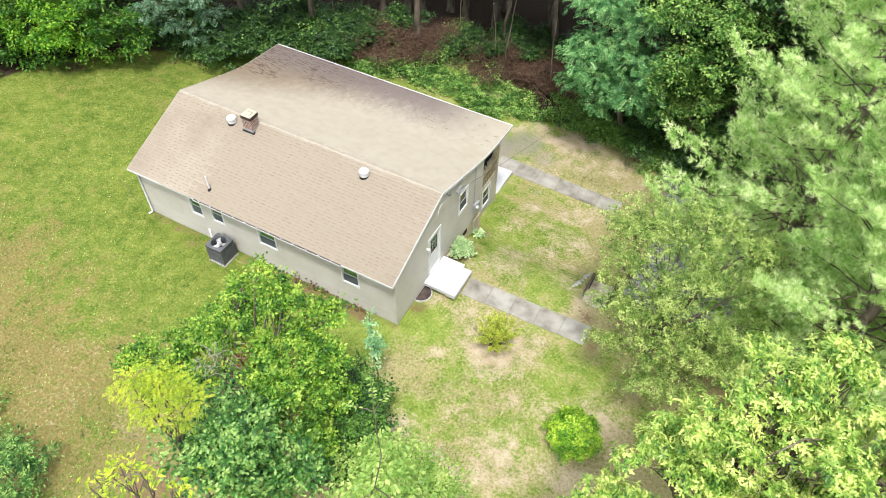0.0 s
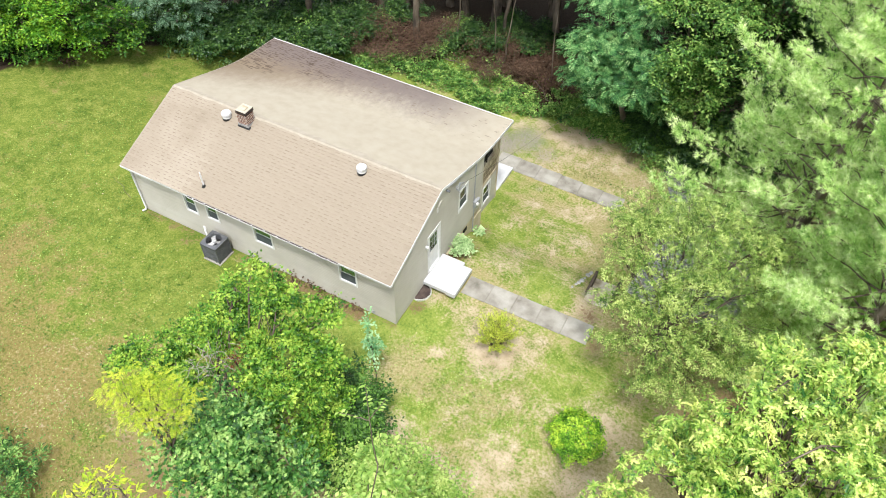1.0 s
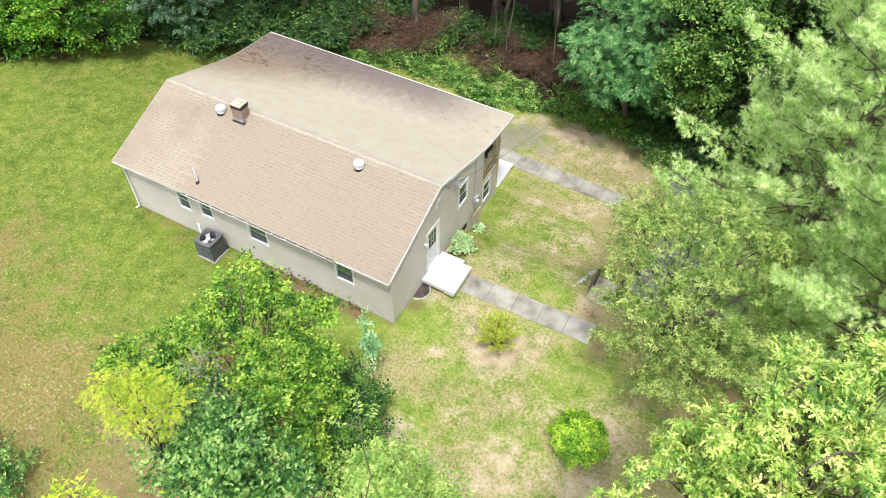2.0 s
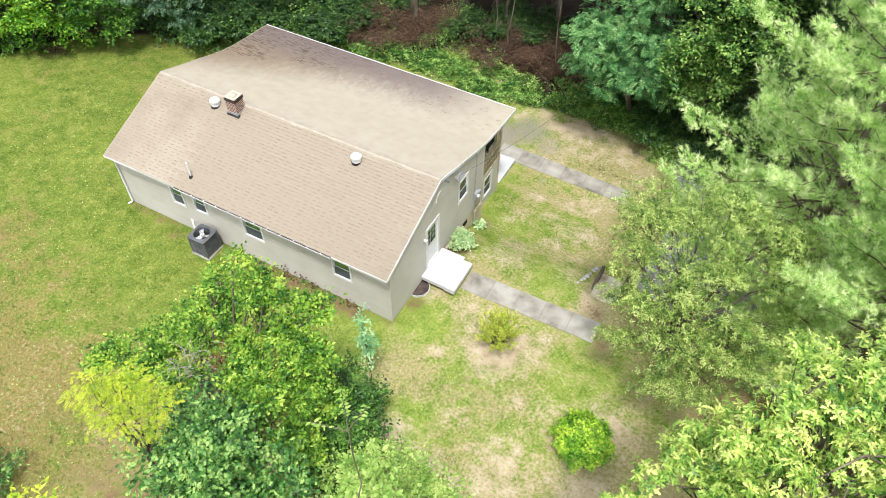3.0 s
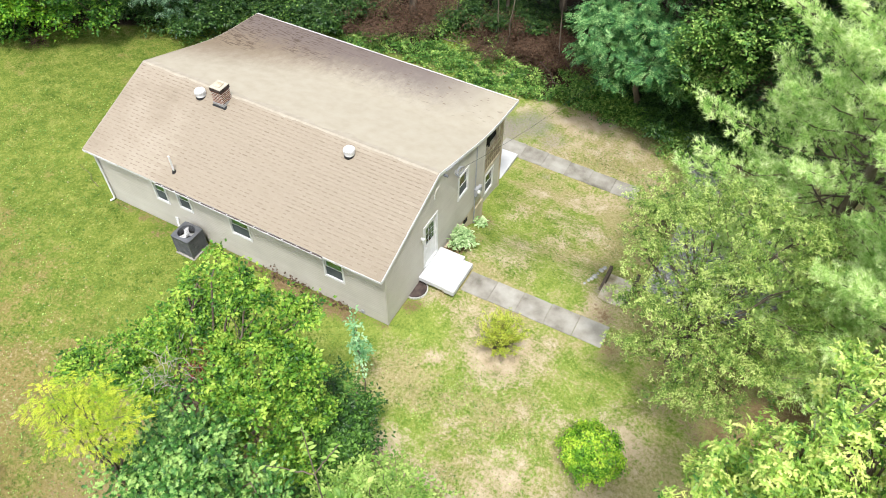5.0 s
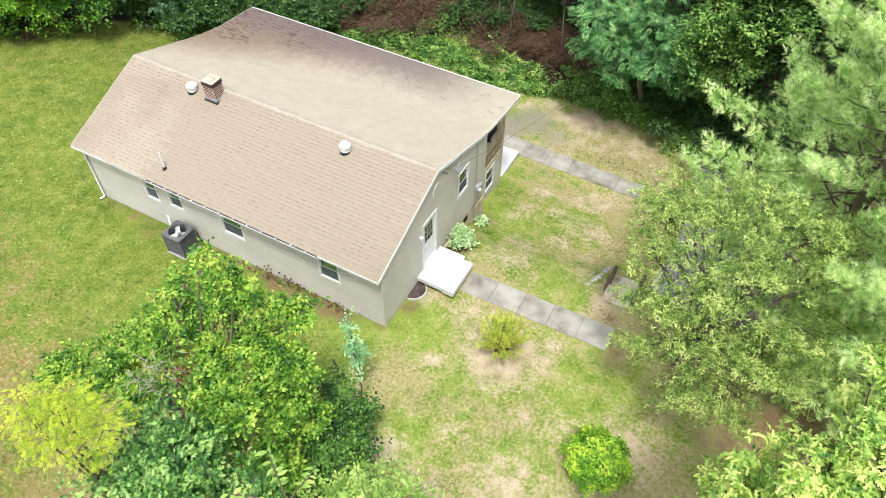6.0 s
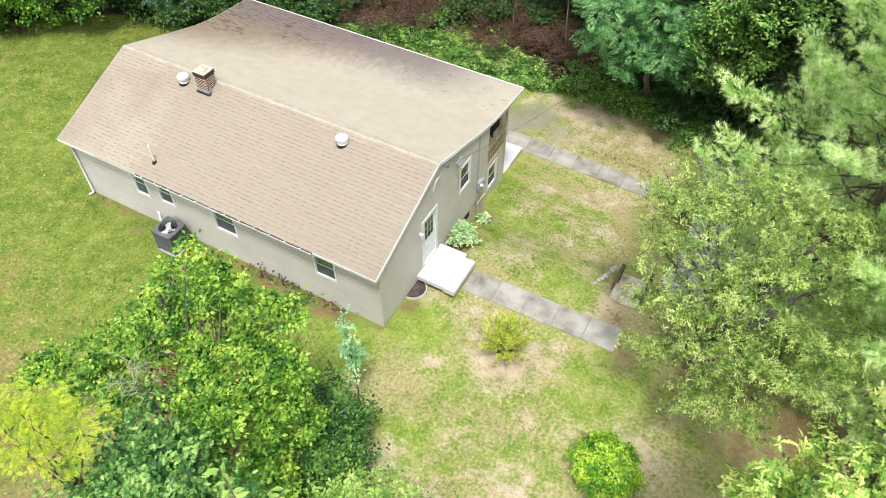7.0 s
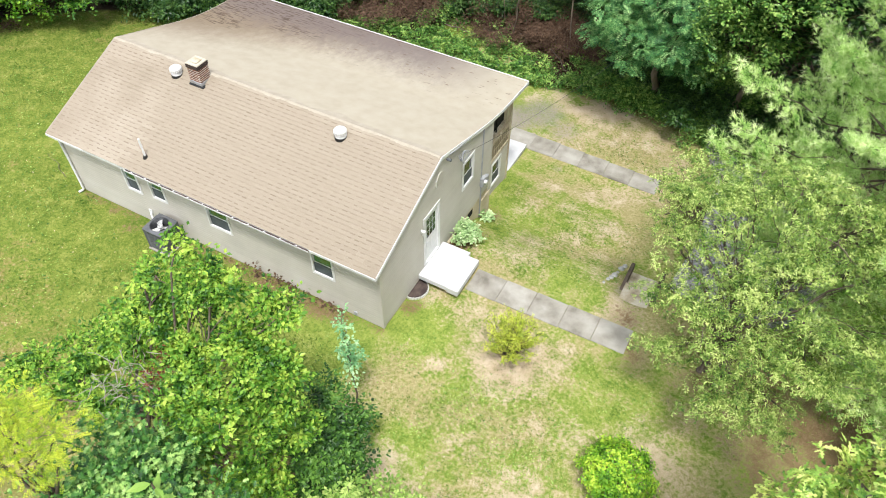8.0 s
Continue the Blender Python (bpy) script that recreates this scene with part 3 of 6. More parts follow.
# ---- house ----
X0, X1 = -13.62, 0.0            # gable walls
YF, YB, YR = 0.0, 7.75, 10.3     # front wall, old back wall, porch back wall
RECESS = -0.35
EAVE, RIDGE, BEND, BACK = (-0.28, 2.95), (3.74, 4.57), (7.7, 3.40), (10.7, 3.05)
PROFILE = [EAVE, RIDGE, (6.6, 3.69), (7.4, 3.47), (8.1, 3.325), (8.9, 3.22), BACK]
RX0, RX1 = -13.71, 0.07


def roof_z(y):
    return float(np.interp(y, [p[0] for p in PROFILE], [p[1] for p in PROFILE]))


house = new("house")
tagged(house, "one-storey beige sided house with a tan shingle roof on sloping ground", "house")


def siding(name, axis, plane, lo, hi, z0, z1, out, holes, top=None):
    """Lapped boards on a wall, with openings left free. axis 0: the wall runs along x, 1: along y."""
    course, chunks = 0.115, []
    z = z0
    while z < z1 - 0.01:
        zt = min(z + course, z1)
        spans = [(lo, hi)]
        for a, b, h0, h1 in holes:
            if zt > h0 + 0.02 and z < h1 - 0.02:
                spans = [s for p, q in spans for s in ((p, min(q, a)), (max(p, b), q)) if s[1] - s[0] > 0.01]
        if top:
            cut = []
            for p, q in spans:
                g = [u for u in np.linspace(p, q, 60) if top(u) > zt + 0.01]
                if len(g) > 1:
                    cut.append((g[0], g[-1]))
            spans = cut
        for p, q in spans:
            a, b, zk = out * 0.020, out * 0.004, z + (zt - z) * 0.72
            prof = [(0.0, z), (a, z), (a * 0.96, zk), (b, zt)]
            v = [((u, plane + o, h) if axis == 0 else (plane + o, u, h)) for u in (p, q) for o, h in prof]
            chunks.append((np.array(v), np.array([(0, 4, 5, 1), (1, 5, 6, 2), (2, 6, 7, 3)])))
        z += course
    v, f = join(chunks)
    return array_mesh(name, v, f, M_SIDING, house)


def wall_panel(name, axis, plane, thick, lo, hi, z0, top, holes, mat, steps=1):
    """A thick wall with its openings cut through, its head following top(u)."""
    cuts = sorted({lo, hi, *[h for a, b, *_ in holes for h in (a, b)], *[u for u, _ in PROFILE if axis == 1 and lo < u < hi]})
    bm = bmesh.new()

    def prism(u0, u1, za0, za1, zb0, zb1):
        c = []
        for d in (0, thick):
            for u, z in ((u0, za0), (u1, zb0), (u1, zb1), (u0, za1)):
                c.append(bm.verts.new((u, plane + d, z) if axis == 0 else (plane + d, u, z)))
        for q in ((0, 1, 2, 3), (7, 6, 5, 4), (0, 4, 5, 1), (1, 5, 6, 2), (2, 6, 7, 3), (3, 7, 4, 0)):
            bm.faces.new([c[i] for i in q])
    for u0, u1 in zip(cuts, cuts[1:]):
        inside = sorted((h0, h1) for a, b, h0, h1 in holes if a <= u0 + 1e-6 and b >= u1 - 1e-6)
        z = z0
        for h0, h1 in inside:
            prism(u0, u1, z, h0, z, h0)
            z = h1
        prism(u0, u1, z, top(u0), z, top(u1))
    bmesh.ops.remove_doubles(bm, verts=bm.verts, dist=0.0005)
    bmesh.ops.recalc_face_normals(bm, faces=bm.faces)
    return part(name, bm, mat, house)


WINDOWS_FRONT = [(-10.59, -10.0, 1.50, 2.62), (-9.36, -8.78, 1.62, 2.62), (-6.81, -5.93, 1.50, 2.62), (-2.53, -1.77, 1.50, 2.62)]
GABLE_WINDOW = (5.43, 6.16, 1.80, 2.88)
DOOR = (2.72, 3.62, 0.50, 2.66)
REAR_WINDOW = (8.72, 9.46, -0.98, 0.10)
REAR_VENT = (8.2, 9.85, 1.6, 2.75)

wall_panel("wall", 0, YF, 0.15, X0 + 0.15, X1 - 0.15, -0.3, lambda u: roof_z(0) - 0.1, WINDOWS_FRONT, M_FOUND)
wall_panel("wall", 1, X1 - 0.15, 0.15, YF, YB, -2.2, lambda u: roof_z(u) - 0.1, [GABLE_WINDOW, DOOR], M_FOUND)
wall_panel("wall", 1, X0, 0.15, YF, YB, -2.2, lambda u: roof_z(u) - 0.1, [], M_FOUND)
wall_panel("wall", 0, YB - 0.15, 0.15, X0 + 0.15, X1 - 0.15, -2.6, lambda u: roof_z(YB) - 0.1, [], M_FOUND)
wall_panel("wall", 1, RECESS - 0.15, 0.15, YB, YR, -2.6, lambda u: roof_z(u) - 0.1, [REAR_WINDOW, REAR_VENT], M_PLY)
wall_panel("wall", 1, X0 + 0.35, 0.15, YB, YR, -2.6, lambda u: roof_z(u) - 0.1, [], M_PLY)
wall_panel("wall", 0, YR - 0.15, 0.15, X0 + 0.5, RECESS - 0.15, -2.8, lambda u: roof_z(YR) - 0.1, [], M_PLY)
siding("siding", 0, YF, X0, X1, 0.04, roof_z(0) - 0.17, -1, WINDOWS_FRONT)
siding("siding", 1, X1, YF, YB, 0.10, 4.45, 1, [GABLE_WINDOW, DOOR], lambda u: roof_z(u) - 0.1)
siding("siding", 1, RECESS, YB, YR, -2.0, 0.32, 1, [REAR_WINDOW])
siding("siding", 1, X0, YF, YB, 0.04, 4.45, -1, [], lambda u: roof_z(u) - 0.1)
part("corner_trim", boxes(((X1 - 0.09, -0.028, 0.04), (X1 + 0.028, 0.0, 2.84)), ((X1 + 0.0, 0.0, 0.04), (X1 + 0.028, 0.09, 2.84))), M_SIDING, house)
part("corner_trim", boxes(((X1 + 0.0, YB - 0.1, -0.2), (X1 + 0.03, YB + 0.02, 3.2)), ((X1 - 0.12, YB, -1.9), (X1 + 0.03, YB + 0.02, 3.2))), M_SIDING, house)
part("corner_trim", boxes(((X0 - 0.028, -0.028, 0.04), (X0 + 0.09, 0.0, 2.84))), M_SIDING, house)


def roof_shell(name, profile, mat, thick=0.1):
    """A roof slope as one thick shell along a profile of (y, z)."""
    n = len(profile)
    V = [(x, y, z - d) for d in (0, thick) for y, z in profile for x in (RX0, RX1)]
    bm = bmesh.new()
    vs = [bm.verts.new(v) for v in V]
    o = 2 * n
    for i in range(n - 1):
        a, c = 2 * i, 2 * i + 2
        bm.faces.new((vs[a], vs[a + 1], vs[c + 1], vs[c]))
        bm.faces.new((vs[o + a], vs[o + c], vs[o + c + 1], vs[o + a + 1]))
        bm.faces.new((vs[a], vs[c], vs[o + c], vs[o + a]))
        bm.faces.new((vs[a + 1], vs[o + a + 1], vs[o + c + 1], vs[c + 1]))
    bm.faces.new((vs[0], vs[o], vs[o + 1], vs[1]))
    bm.faces.new((vs[2 * n - 2], vs[2 * n - 1], vs[o + 2 * n - 1], vs[o + 2 * n - 2]))
    bmesh.ops.recalc_face_normals(bm, faces=bm.faces)
    return part(name, bm, mat, house)


def stain_roll_roofing(m):
    """Algae stain spreading from the low rear edge, strongest at the shaded end, mottled, with dashes where old shingle edges show through."""
    n, l = m.node_tree.nodes, m.node_tree.links
    ramp = next(x for x in n if x.type == "VALTORGB")
    tc, sep = n.new("ShaderNodeTexCoord"), n.new("ShaderNodeSeparateXYZ")
    l.new(tc.outputs["Object"], sep.inputs[0])

    def tex(scale, stretch, detail, rough):
        t, mp = n.new("ShaderNodeTexNoise"), n.new("ShaderNodeMapping")
        mp.inputs["Scale"].default_value = stretch
        l.new(tc.outputs["Object"], mp.inputs[0])
        l.new(mp.outputs[0], t.inputs["Vector"])
        t.inputs["Scale"].default_value, t.inputs["Detail"].default_value, t.inputs["Roughness"].default_value = scale, detail, rough
        return t.outputs["Fac"]

    def op(kind, a, c, d=0.0):
        k = n.new("ShaderNodeMath")
        k.operation = kind
        for i, v in enumerate((a, c, d)):
            if isinstance(v, (int, float)):
                k.inputs[i].default_value = v
            else:
                l.new(v, k.inputs[i])
        return k.outputs[0]

    def ease(v, lo, hi, top=1.0):
        r = n.new("ShaderNodeMapRange")
        r.interpolation_type = "SMOOTHSTEP"
        r.inputs["From Min"].default_value, r.inputs["From Max"].default_value, r.inputs["To Max"].default_value = lo, hi, top
        l.new(v, r.inputs["Value"])
        return r.outputs["Result"]

    def mix(f, c1, c2):
        x = n.new("ShaderNodeMixRGB")
        l.new(f, x.inputs["Fac"])
        l.new(c1, x.inputs["Color1"])
        x.inputs["Color2"].default_value = (*c2, 1)
        return x.outputs["Color"]
    X, Y = sep.outputs["X"], sep.outputs["Y"]
    streak = op("MULTIPLY_ADD", tex(1.0, (1.6, 0.45, 1), 6, 0.62), 1.0, op("MULTIPLY", tex(4.5, (1.2, 0.6, 1), 6, 0.72), 2.2))
    # brown weathering over the far end
    c = mix(op("MULTIPLY", ease(op("MULTIPLY_ADD", streak, 0.9, op("MULTIPLY_ADD", X, -0.55, Y)), 12.8, 16.4, 0.8), 1.0), ramp.outputs["Color"], (0.155, 0.112, 0.074))
    # mauve-grey band along the low edge
    band = op("MULTIPLY", ease(op("ADD", Y, streak), 9.2, 11.9, 0.85), ease(op("MULTIPLY", X, -1.0), 0.0, 4.5))
    c = mix(band, c, (0.135, 0.11, 0.105))
    where = ease(op("MULTIPLY_ADD", tex(0.6, (1, 1, 1), 3, 0.5), 5.0, op("MULTIPLY_ADD", X, -0.42, Y)), 15.3, 16.6)
    dash = op("MULTIPLY", ease(tex(1.0, (2.4, 15.0, 1), 3, 0.55), 0.5, 0.62, 0.8), where)
    c = mix(dash, c, (0.06, 0.042, 0.03))
    few = op("MULTIPLY", ease(tex(1.0, (2.6, 10.0, 1), 2, 0.5), 0.64, 0.7, 0.6), ease(op("ADD", Y, streak), 9.4, 10.4))
    c = mix(few, c, (0.12, 0.08, 0.055))
    c = mix(ease(tex(14.0, (1, 1, 1), 4, 0.7), 0.6, 0.85, 0.25), c, (0.2, 0.17, 0.14))
    l.new(c, n["Principled BSDF"].inputs["Base Color"])


stain_roll_roofing(M_ROLL)
roof_front = roof_shell("roof_front", [EAVE, RIDGE], M_SHINGLE)
roof_back = roof_shell("roof_back", PROFILE[1:], M_ROLL)
# white metal edges and fascia
part("fascia", boxes(((RX0, EAVE[0] - 0.02, EAVE[1] - 0.13), (RX1, EAVE[0] - 0.002, EAVE[1] - 0.012))), M_TRIM, house)
part("soffit", boxes(((RX0, EAVE[0], EAVE[1] - 0.13), (RX1, -0.035, EAVE[1] - 0.11))), M_TRIM, house)
part("fascia", boxes(((RX0, BACK[0] + 0.002, BACK[1] - 0.15), (RX1, BACK[0] + 0.035, BACK[1] + 0.02))), M_TRIM, house)


def rake(x0, x1, mat):
    bm = bmesh.new()
    for (y0, z0), (y1, z1) in zip(PROFILE, PROFILE[1:]):
        c = [bm.verts.new((x, y, z + dz)) for x in (x0, x1) for y, z in ((y0, z0), (y1, z1)) for dz in (0.012, -0.13)]
        for q in ((0, 1, 3, 2), (4, 6, 7, 5), (0, 2, 6, 4), (1, 5, 7, 3), (0, 4, 5, 1), (2, 3, 7, 6)):
            bm.faces.new([c[i] for i in q])
    bmesh.ops.recalc_face_normals(bm, faces=bm.faces)
    return part("rake_board", bm, mat, house)


rake(RX1, RX1 + 0.022, M_TRIM)
rake(RX0 - 0.022, RX0, M_FLASH)
# old sealant along the ridge, with an uneven lower edge
g = np.random.default_rng(8)
xs = np.arange(RX0 + 0.02, RX1, 0.07)
w0 = 0.06 + 0.05 * np.array([noise.noise((x * 1.3, 0, 0)) for x in xs]) + 0.03 * g.random(len(xs))
w1 = 0.12 + 0.26 * np.array([0.5 + noise.noise((x * 0.9, 7, 0)) for x in xs]) + 0.05 * g.random(len(xs))
fs, bs = (RIDGE[1] - EAVE[1]) / (RIDGE[0] - EAVE[0]), (RIDGE[1] - PROFILE[2][1]) / (PROFILE[2][0] - RIDGE[0])
V = np.concatenate([np.stack([xs, RIDGE[0] - w0, RIDGE[1] - w0 * fs + 0.026], 1), np.stack([xs, xs * 0 + RIDGE[0], xs * 0 + RIDGE[1] + 0.028], 1), np.stack([xs, RIDGE[0] + w1, RIDGE[1] - w1 * bs + 0.006], 1)])
k = len(xs)
F = [(r * k + i, r * k + i + 1, (r + 1) * k + i + 1, (r + 1) * k + i) for r in (0, 1) for i in range(k - 1)]
array_mesh("ridge_cap", V, F, M_FLASH, house, "pale weathered sealant")


def window(name, axis, plane, hole, out, glass=None, white=0.055):
    """A double-hung window: casing, two sashes one above the other, sill."""
    a, b, z0, z1 = hole
    w = part(name, bmesh.new(), M_TRIM, house)

    def bx(u0, u1, d0, d1, h0, h1):
        d0, d1 = sorted((plane + out * d0, plane + out * d1))
        return ((u0, d0, h0), (u1, d1, h1)) if axis == 0 else ((d0, u0, h0), (d1, u1, h1))
    t = white
    part("frame", boxes(bx(a - t, a + 0.01, -0.02, 0.045, z0 - t, z1 + t), bx(b - 0.01, b + t, -0.02, 0.045, z0 - t, z1 + t), bx(a + 0.01, b - 0.01, -0.02, 0.045, z1 - 0.01, z1 + t), bx(a + 0.01, b - 0.01, -0.02, 0.045, z0 - t, z0 + 0.01)), M_TRIM, w)
    part("sill", boxes(bx(a - t, b + t, 0.0, 0.05, z0 - t - 0.015, z0 - t + 0.0)), M_TRIM, w)
    zm, s = z0 + 0.43 * (z1 - z0), 0.028
    for h0, h1, d in ((z0 + 0.01, zm + 0.02, -0.055), (zm - 0.02, z1 - 0.01, -0.02)):
        part("sash", boxes(bx(a + 0.01, a + 0.01 + s, d - 0.03, d, h0, h1), bx(b - 0.01 - s, b - 0.01, d - 0.03, d, h0, h1), bx(a + 0.01 + s, b - 0.01 - s, d - 0.03, d, h0, h0 + s), bx(a + 0.01 + s, b - 0.01 - s, d - 0.03, d, h1 - s, h1)), M_TRIM, w)
        part("pane", boxes(bx(a + 0.01 + s, b - 0.01 - s, d - 0.02, d - 0.012, h0 + s, h1 - s)), glass or M_REFLECTION_GLASS, w)
    part("insect_screen", boxes(bx(a + 0.012, b - 0.012, -0.016, -0.012, z0 + 0.012, zm - 0.03)), M_SCREEN, w, "dark grey insect screen")
    return w


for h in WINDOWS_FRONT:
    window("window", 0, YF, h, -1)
window("window", 1, X1, GABLE_WINDOW, 1, M_PANE, 0.085)
window("window", 1, RECESS, REAR_WINDOW, 1, M_PANE, 0.085)

# nine-pane door
door = part("door", boxes(((-0.06, DOOR[0] + 0.02, DOOR[2] + 0.02), (-0.015, DOOR[1] - 0.02, DOOR[3] - 0.02)), bevel=0.004), M_TRIM, house, "white nine-pane door")
part("door_frame", boxes(((-0.1, DOOR[0] - 0.09, DOOR[2] - 0.02), (0.045, DOOR[0] + 0.02, DOOR[3] + 0.09)), ((-0.1, DOOR[1] - 0.02, DOOR[2] - 0.02), (0.045, DOOR[1] + 0.09, DOOR[3] + 0.09)), ((-0.1, DOOR[0] + 0.02, DOOR[3] - 0.02), (0.045, DOOR[1] - 0.02, DOOR[3] + 0.09))), M_TRIM, door)
part("threshold", boxes(((-0.1, DOOR[0] + 0.02, DOOR[2] - 0.05), (0.06, DOOR[1] - 0.02, DOOR[2] + 0.02))), M_TRIM, door)
for i in range(3):
    for j in range(3):
        y, z = DOOR[0] + 0.17 + 0.2 * i, DOOR[2] + 1.1 + 0.29 * j
        part("pane", boxes(((-0.02, y, z), (-0.008, y + 0.165, z + 0.25))), M_PANE, door)
for z in (DOOR[2] + 0.22,):
    for y in (DOOR[0] + 0.15, DOOR[0] + 0.48):
        part("panel", boxes(((-0.016, y, z), (-0.006, y + 0.27, z + 0.62)), bevel=0.004), M_TRIM, door)
bm = bmesh.new()
cyl(bm, (-0.01, DOOR[0] + 0.1, DOOR[2] + 0.98), 0.03, 0.026, 0.06, 12, Matrix.Rotation(radians(90), 4, "Y"))
part("door_knob", bm, M_METAL, door)

# porch slab with one step
porch = new("porch")
tagged(porch, "white painted concrete landing with one step at the side door", "porch")
part("landing", boxes(((0.03, 2.20, 0.24), (1.13, 3.97, 0.44)), bevel=0.012), M_PORCH, porch)
part("step", boxes(((1.126, 2.18, 0.20), (1.55, 3.80, 0.437)), bevel=0.012), M_PORCH, porch)
part("base", boxes(((0.03, 2.4, -0.2), (1.0, 3.9, 0.239)), ((1.0, 2.3, -0.2), (1.48, 3.74, 0.199))), M_FOUND, porch)
rear_landing = new("rear_landing")
tagged(rear_landing, "white painted concrete landing behind the rear addition", "landing")
part("slab", boxes(((-1.9, 10.23, -2.12), (-0.48, 12.9, -1.92)), bevel=0.012), M_PORCH, rear_landing)
part("base", boxes(((-1.85, 10.25, -2.7), (-0.55, 12.85, -2.121))), M_FOUND, rear_landing)

# walkways
walkway = tagged(new("walkway"), "weathered grey concrete walkway from side door", "walkway", kind="structure")
for i in range(5):
    x = 1.56 + i * 1.13
    y = 2.74 + 0.02 * i
    part("slab", boxes(((x, y, -0.12), (x + 1.122, y + 1.02, 0.028 + 0.006 * (i % 2))), bevel=0.01), M_CONCRETE, walkway)
rear_walkway = tagged(new("rear_walkway"), "cracked grey concrete walkway at the lower back yard", "walkway", kind="structure")
for i in range(6):
    x = -1.6 + i * 1.2
    z = ground_z(x + 0.6, 13.3) + 0.03 + 0.005 * (i % 2)
    part("slab", boxes(((x, 12.92 - 0.03 * i, z - 0.15), (x + 1.192, 14.0 - 0.05 * i, z)), bevel=0.01), M_CONCRETE, rear_walkway)

# condenser
def condenser():
    root = new("air_conditioner")
    tagged(root, "dark grey outdoor air conditioner with open round fan top", "air conditioner")
    part("pad", boxes(((-0.47, -0.47, -0.15), (0.47, 0.47, 0.05)), bevel=0.01), M_CONCRETE, root)
    s, h = 0.40, 1.02
    for sx in (-1, 1):
        for sy in (-1, 1):
            part("corner_post", boxes(((sx * s - 0.03, sy * s - 0.03, 0.06), (sx * s + 0.03, sy * s + 0.03, h)), bevel=0.006), M_GREYMETAL, root)
    bm = bmesh.new()
    for i in range(26):
        z = 0.1 + i * 0.033
        box(bm, (-s, -s - 0.012, z), (s, -s + 0.004, z + 0.017))
        box(bm, (-s, s - 0.004, z), (s, s + 0.012, z + 0.017))
        box(bm, (-s - 0.012, -s, z), (-s + 0.004, s, z + 0.017))
        box(bm, (s - 0.004, -s, z), (s + 0.012, s, z + 0.017))
    part("louvres", bm, M_GREYMETAL, root)
    part("core", boxes(((-s + 0.02, -s + 0.02, 0.06), (s - 0.02, s - 0.02, h - 0.3))), M_BLACK, root)
    bm = bmesh.new()
    seg, r = 32, 0.34
    ring = [[], [], []]
    for i in range(seg):
        a = 2 * math.pi * i / seg
        c, sn = math.cos(a), math.sin(a)
        k = (s + 0.045) / max(abs(c), abs(sn))
        k = min(k, (s + 0.045) * 1.32)
        ring[0].append(bm.verts.new((c * k, sn * k, h)))
        ring[1].append(bm.verts.new((c * r, sn * r, h + 0.03)))
        ring[2].append(bm.verts.new((c * r * 0.97, sn * r * 0.97, h - 0.28)))
    low = [bm.verts.new((v.co.x, v.co.y, h - 0.05)) for v in ring[0]]
    for i in range(seg):
        j = (i + 1) % seg
        bm.faces.new((ring[0][i], ring[0][j], ring[1][j], ring[1][i]))
        bm.faces.new((ring[1][i], ring[1][j], ring[2][j], ring[2][i]))
        bm.faces.new((low[i], low[j], ring[0][j], ring[0][i]))
    part("top_cover", bm, M_GREYMETAL, root)
    bm = bmesh.new()
    cyl(bm, (0, 0, h - 0.16), 0.1, 0.1, 0.12, 20)
    part("hub", bm, M_METAL, root)
    for i in range(3):
        a = 2 * math.pi * i / 3 + 0.4
        bm = bmesh.new()
        prof = [(0.08, -0.07, 0.0), (0.33, -0.13, 0.03), (0.34, 0.10, -0.05), (0.08, 0.06, -0.04)]
        up = [bm.verts.new((x, y, h - 0.1 + z)) for x, y, z in prof]
        dn = [bm.verts.new((x, y, h - 0.106 + z)) for x, y, z in prof]
        bm.faces.new(up)
        bm.faces.new(dn[::-1])
        for p in range(4):
            q = (p + 1) % 4
            bm.faces.new((up[p], dn[p], dn[q], up[q]))
        bmesh.ops.rotate(bm, verts=bm.verts, matrix=Matrix.Rotation(a, 3, "Z"))
        part("fan_blade", bm, M_METAL, root)
    bm = bmesh.new()
    for k in range(5):
        rr = 0.06 + 0.07 * k
        a = np.linspace(0, 2 * math.pi, 25)
        v, f = tube_arrays(np.stack([rr * np.cos(a), rr * np.sin(a), np.full(25, h + 0.03)], 1), np.full(25, 0.003), 4)
        vs = [bm.verts.new(p) for p in v]
        for q in f:
            bm.faces.new([vs[i] for i in q])
    part("guard", bm, M_BLACK, root)
    root.location = (-8.78, -0.62, 0.0)
    return root


condenser()


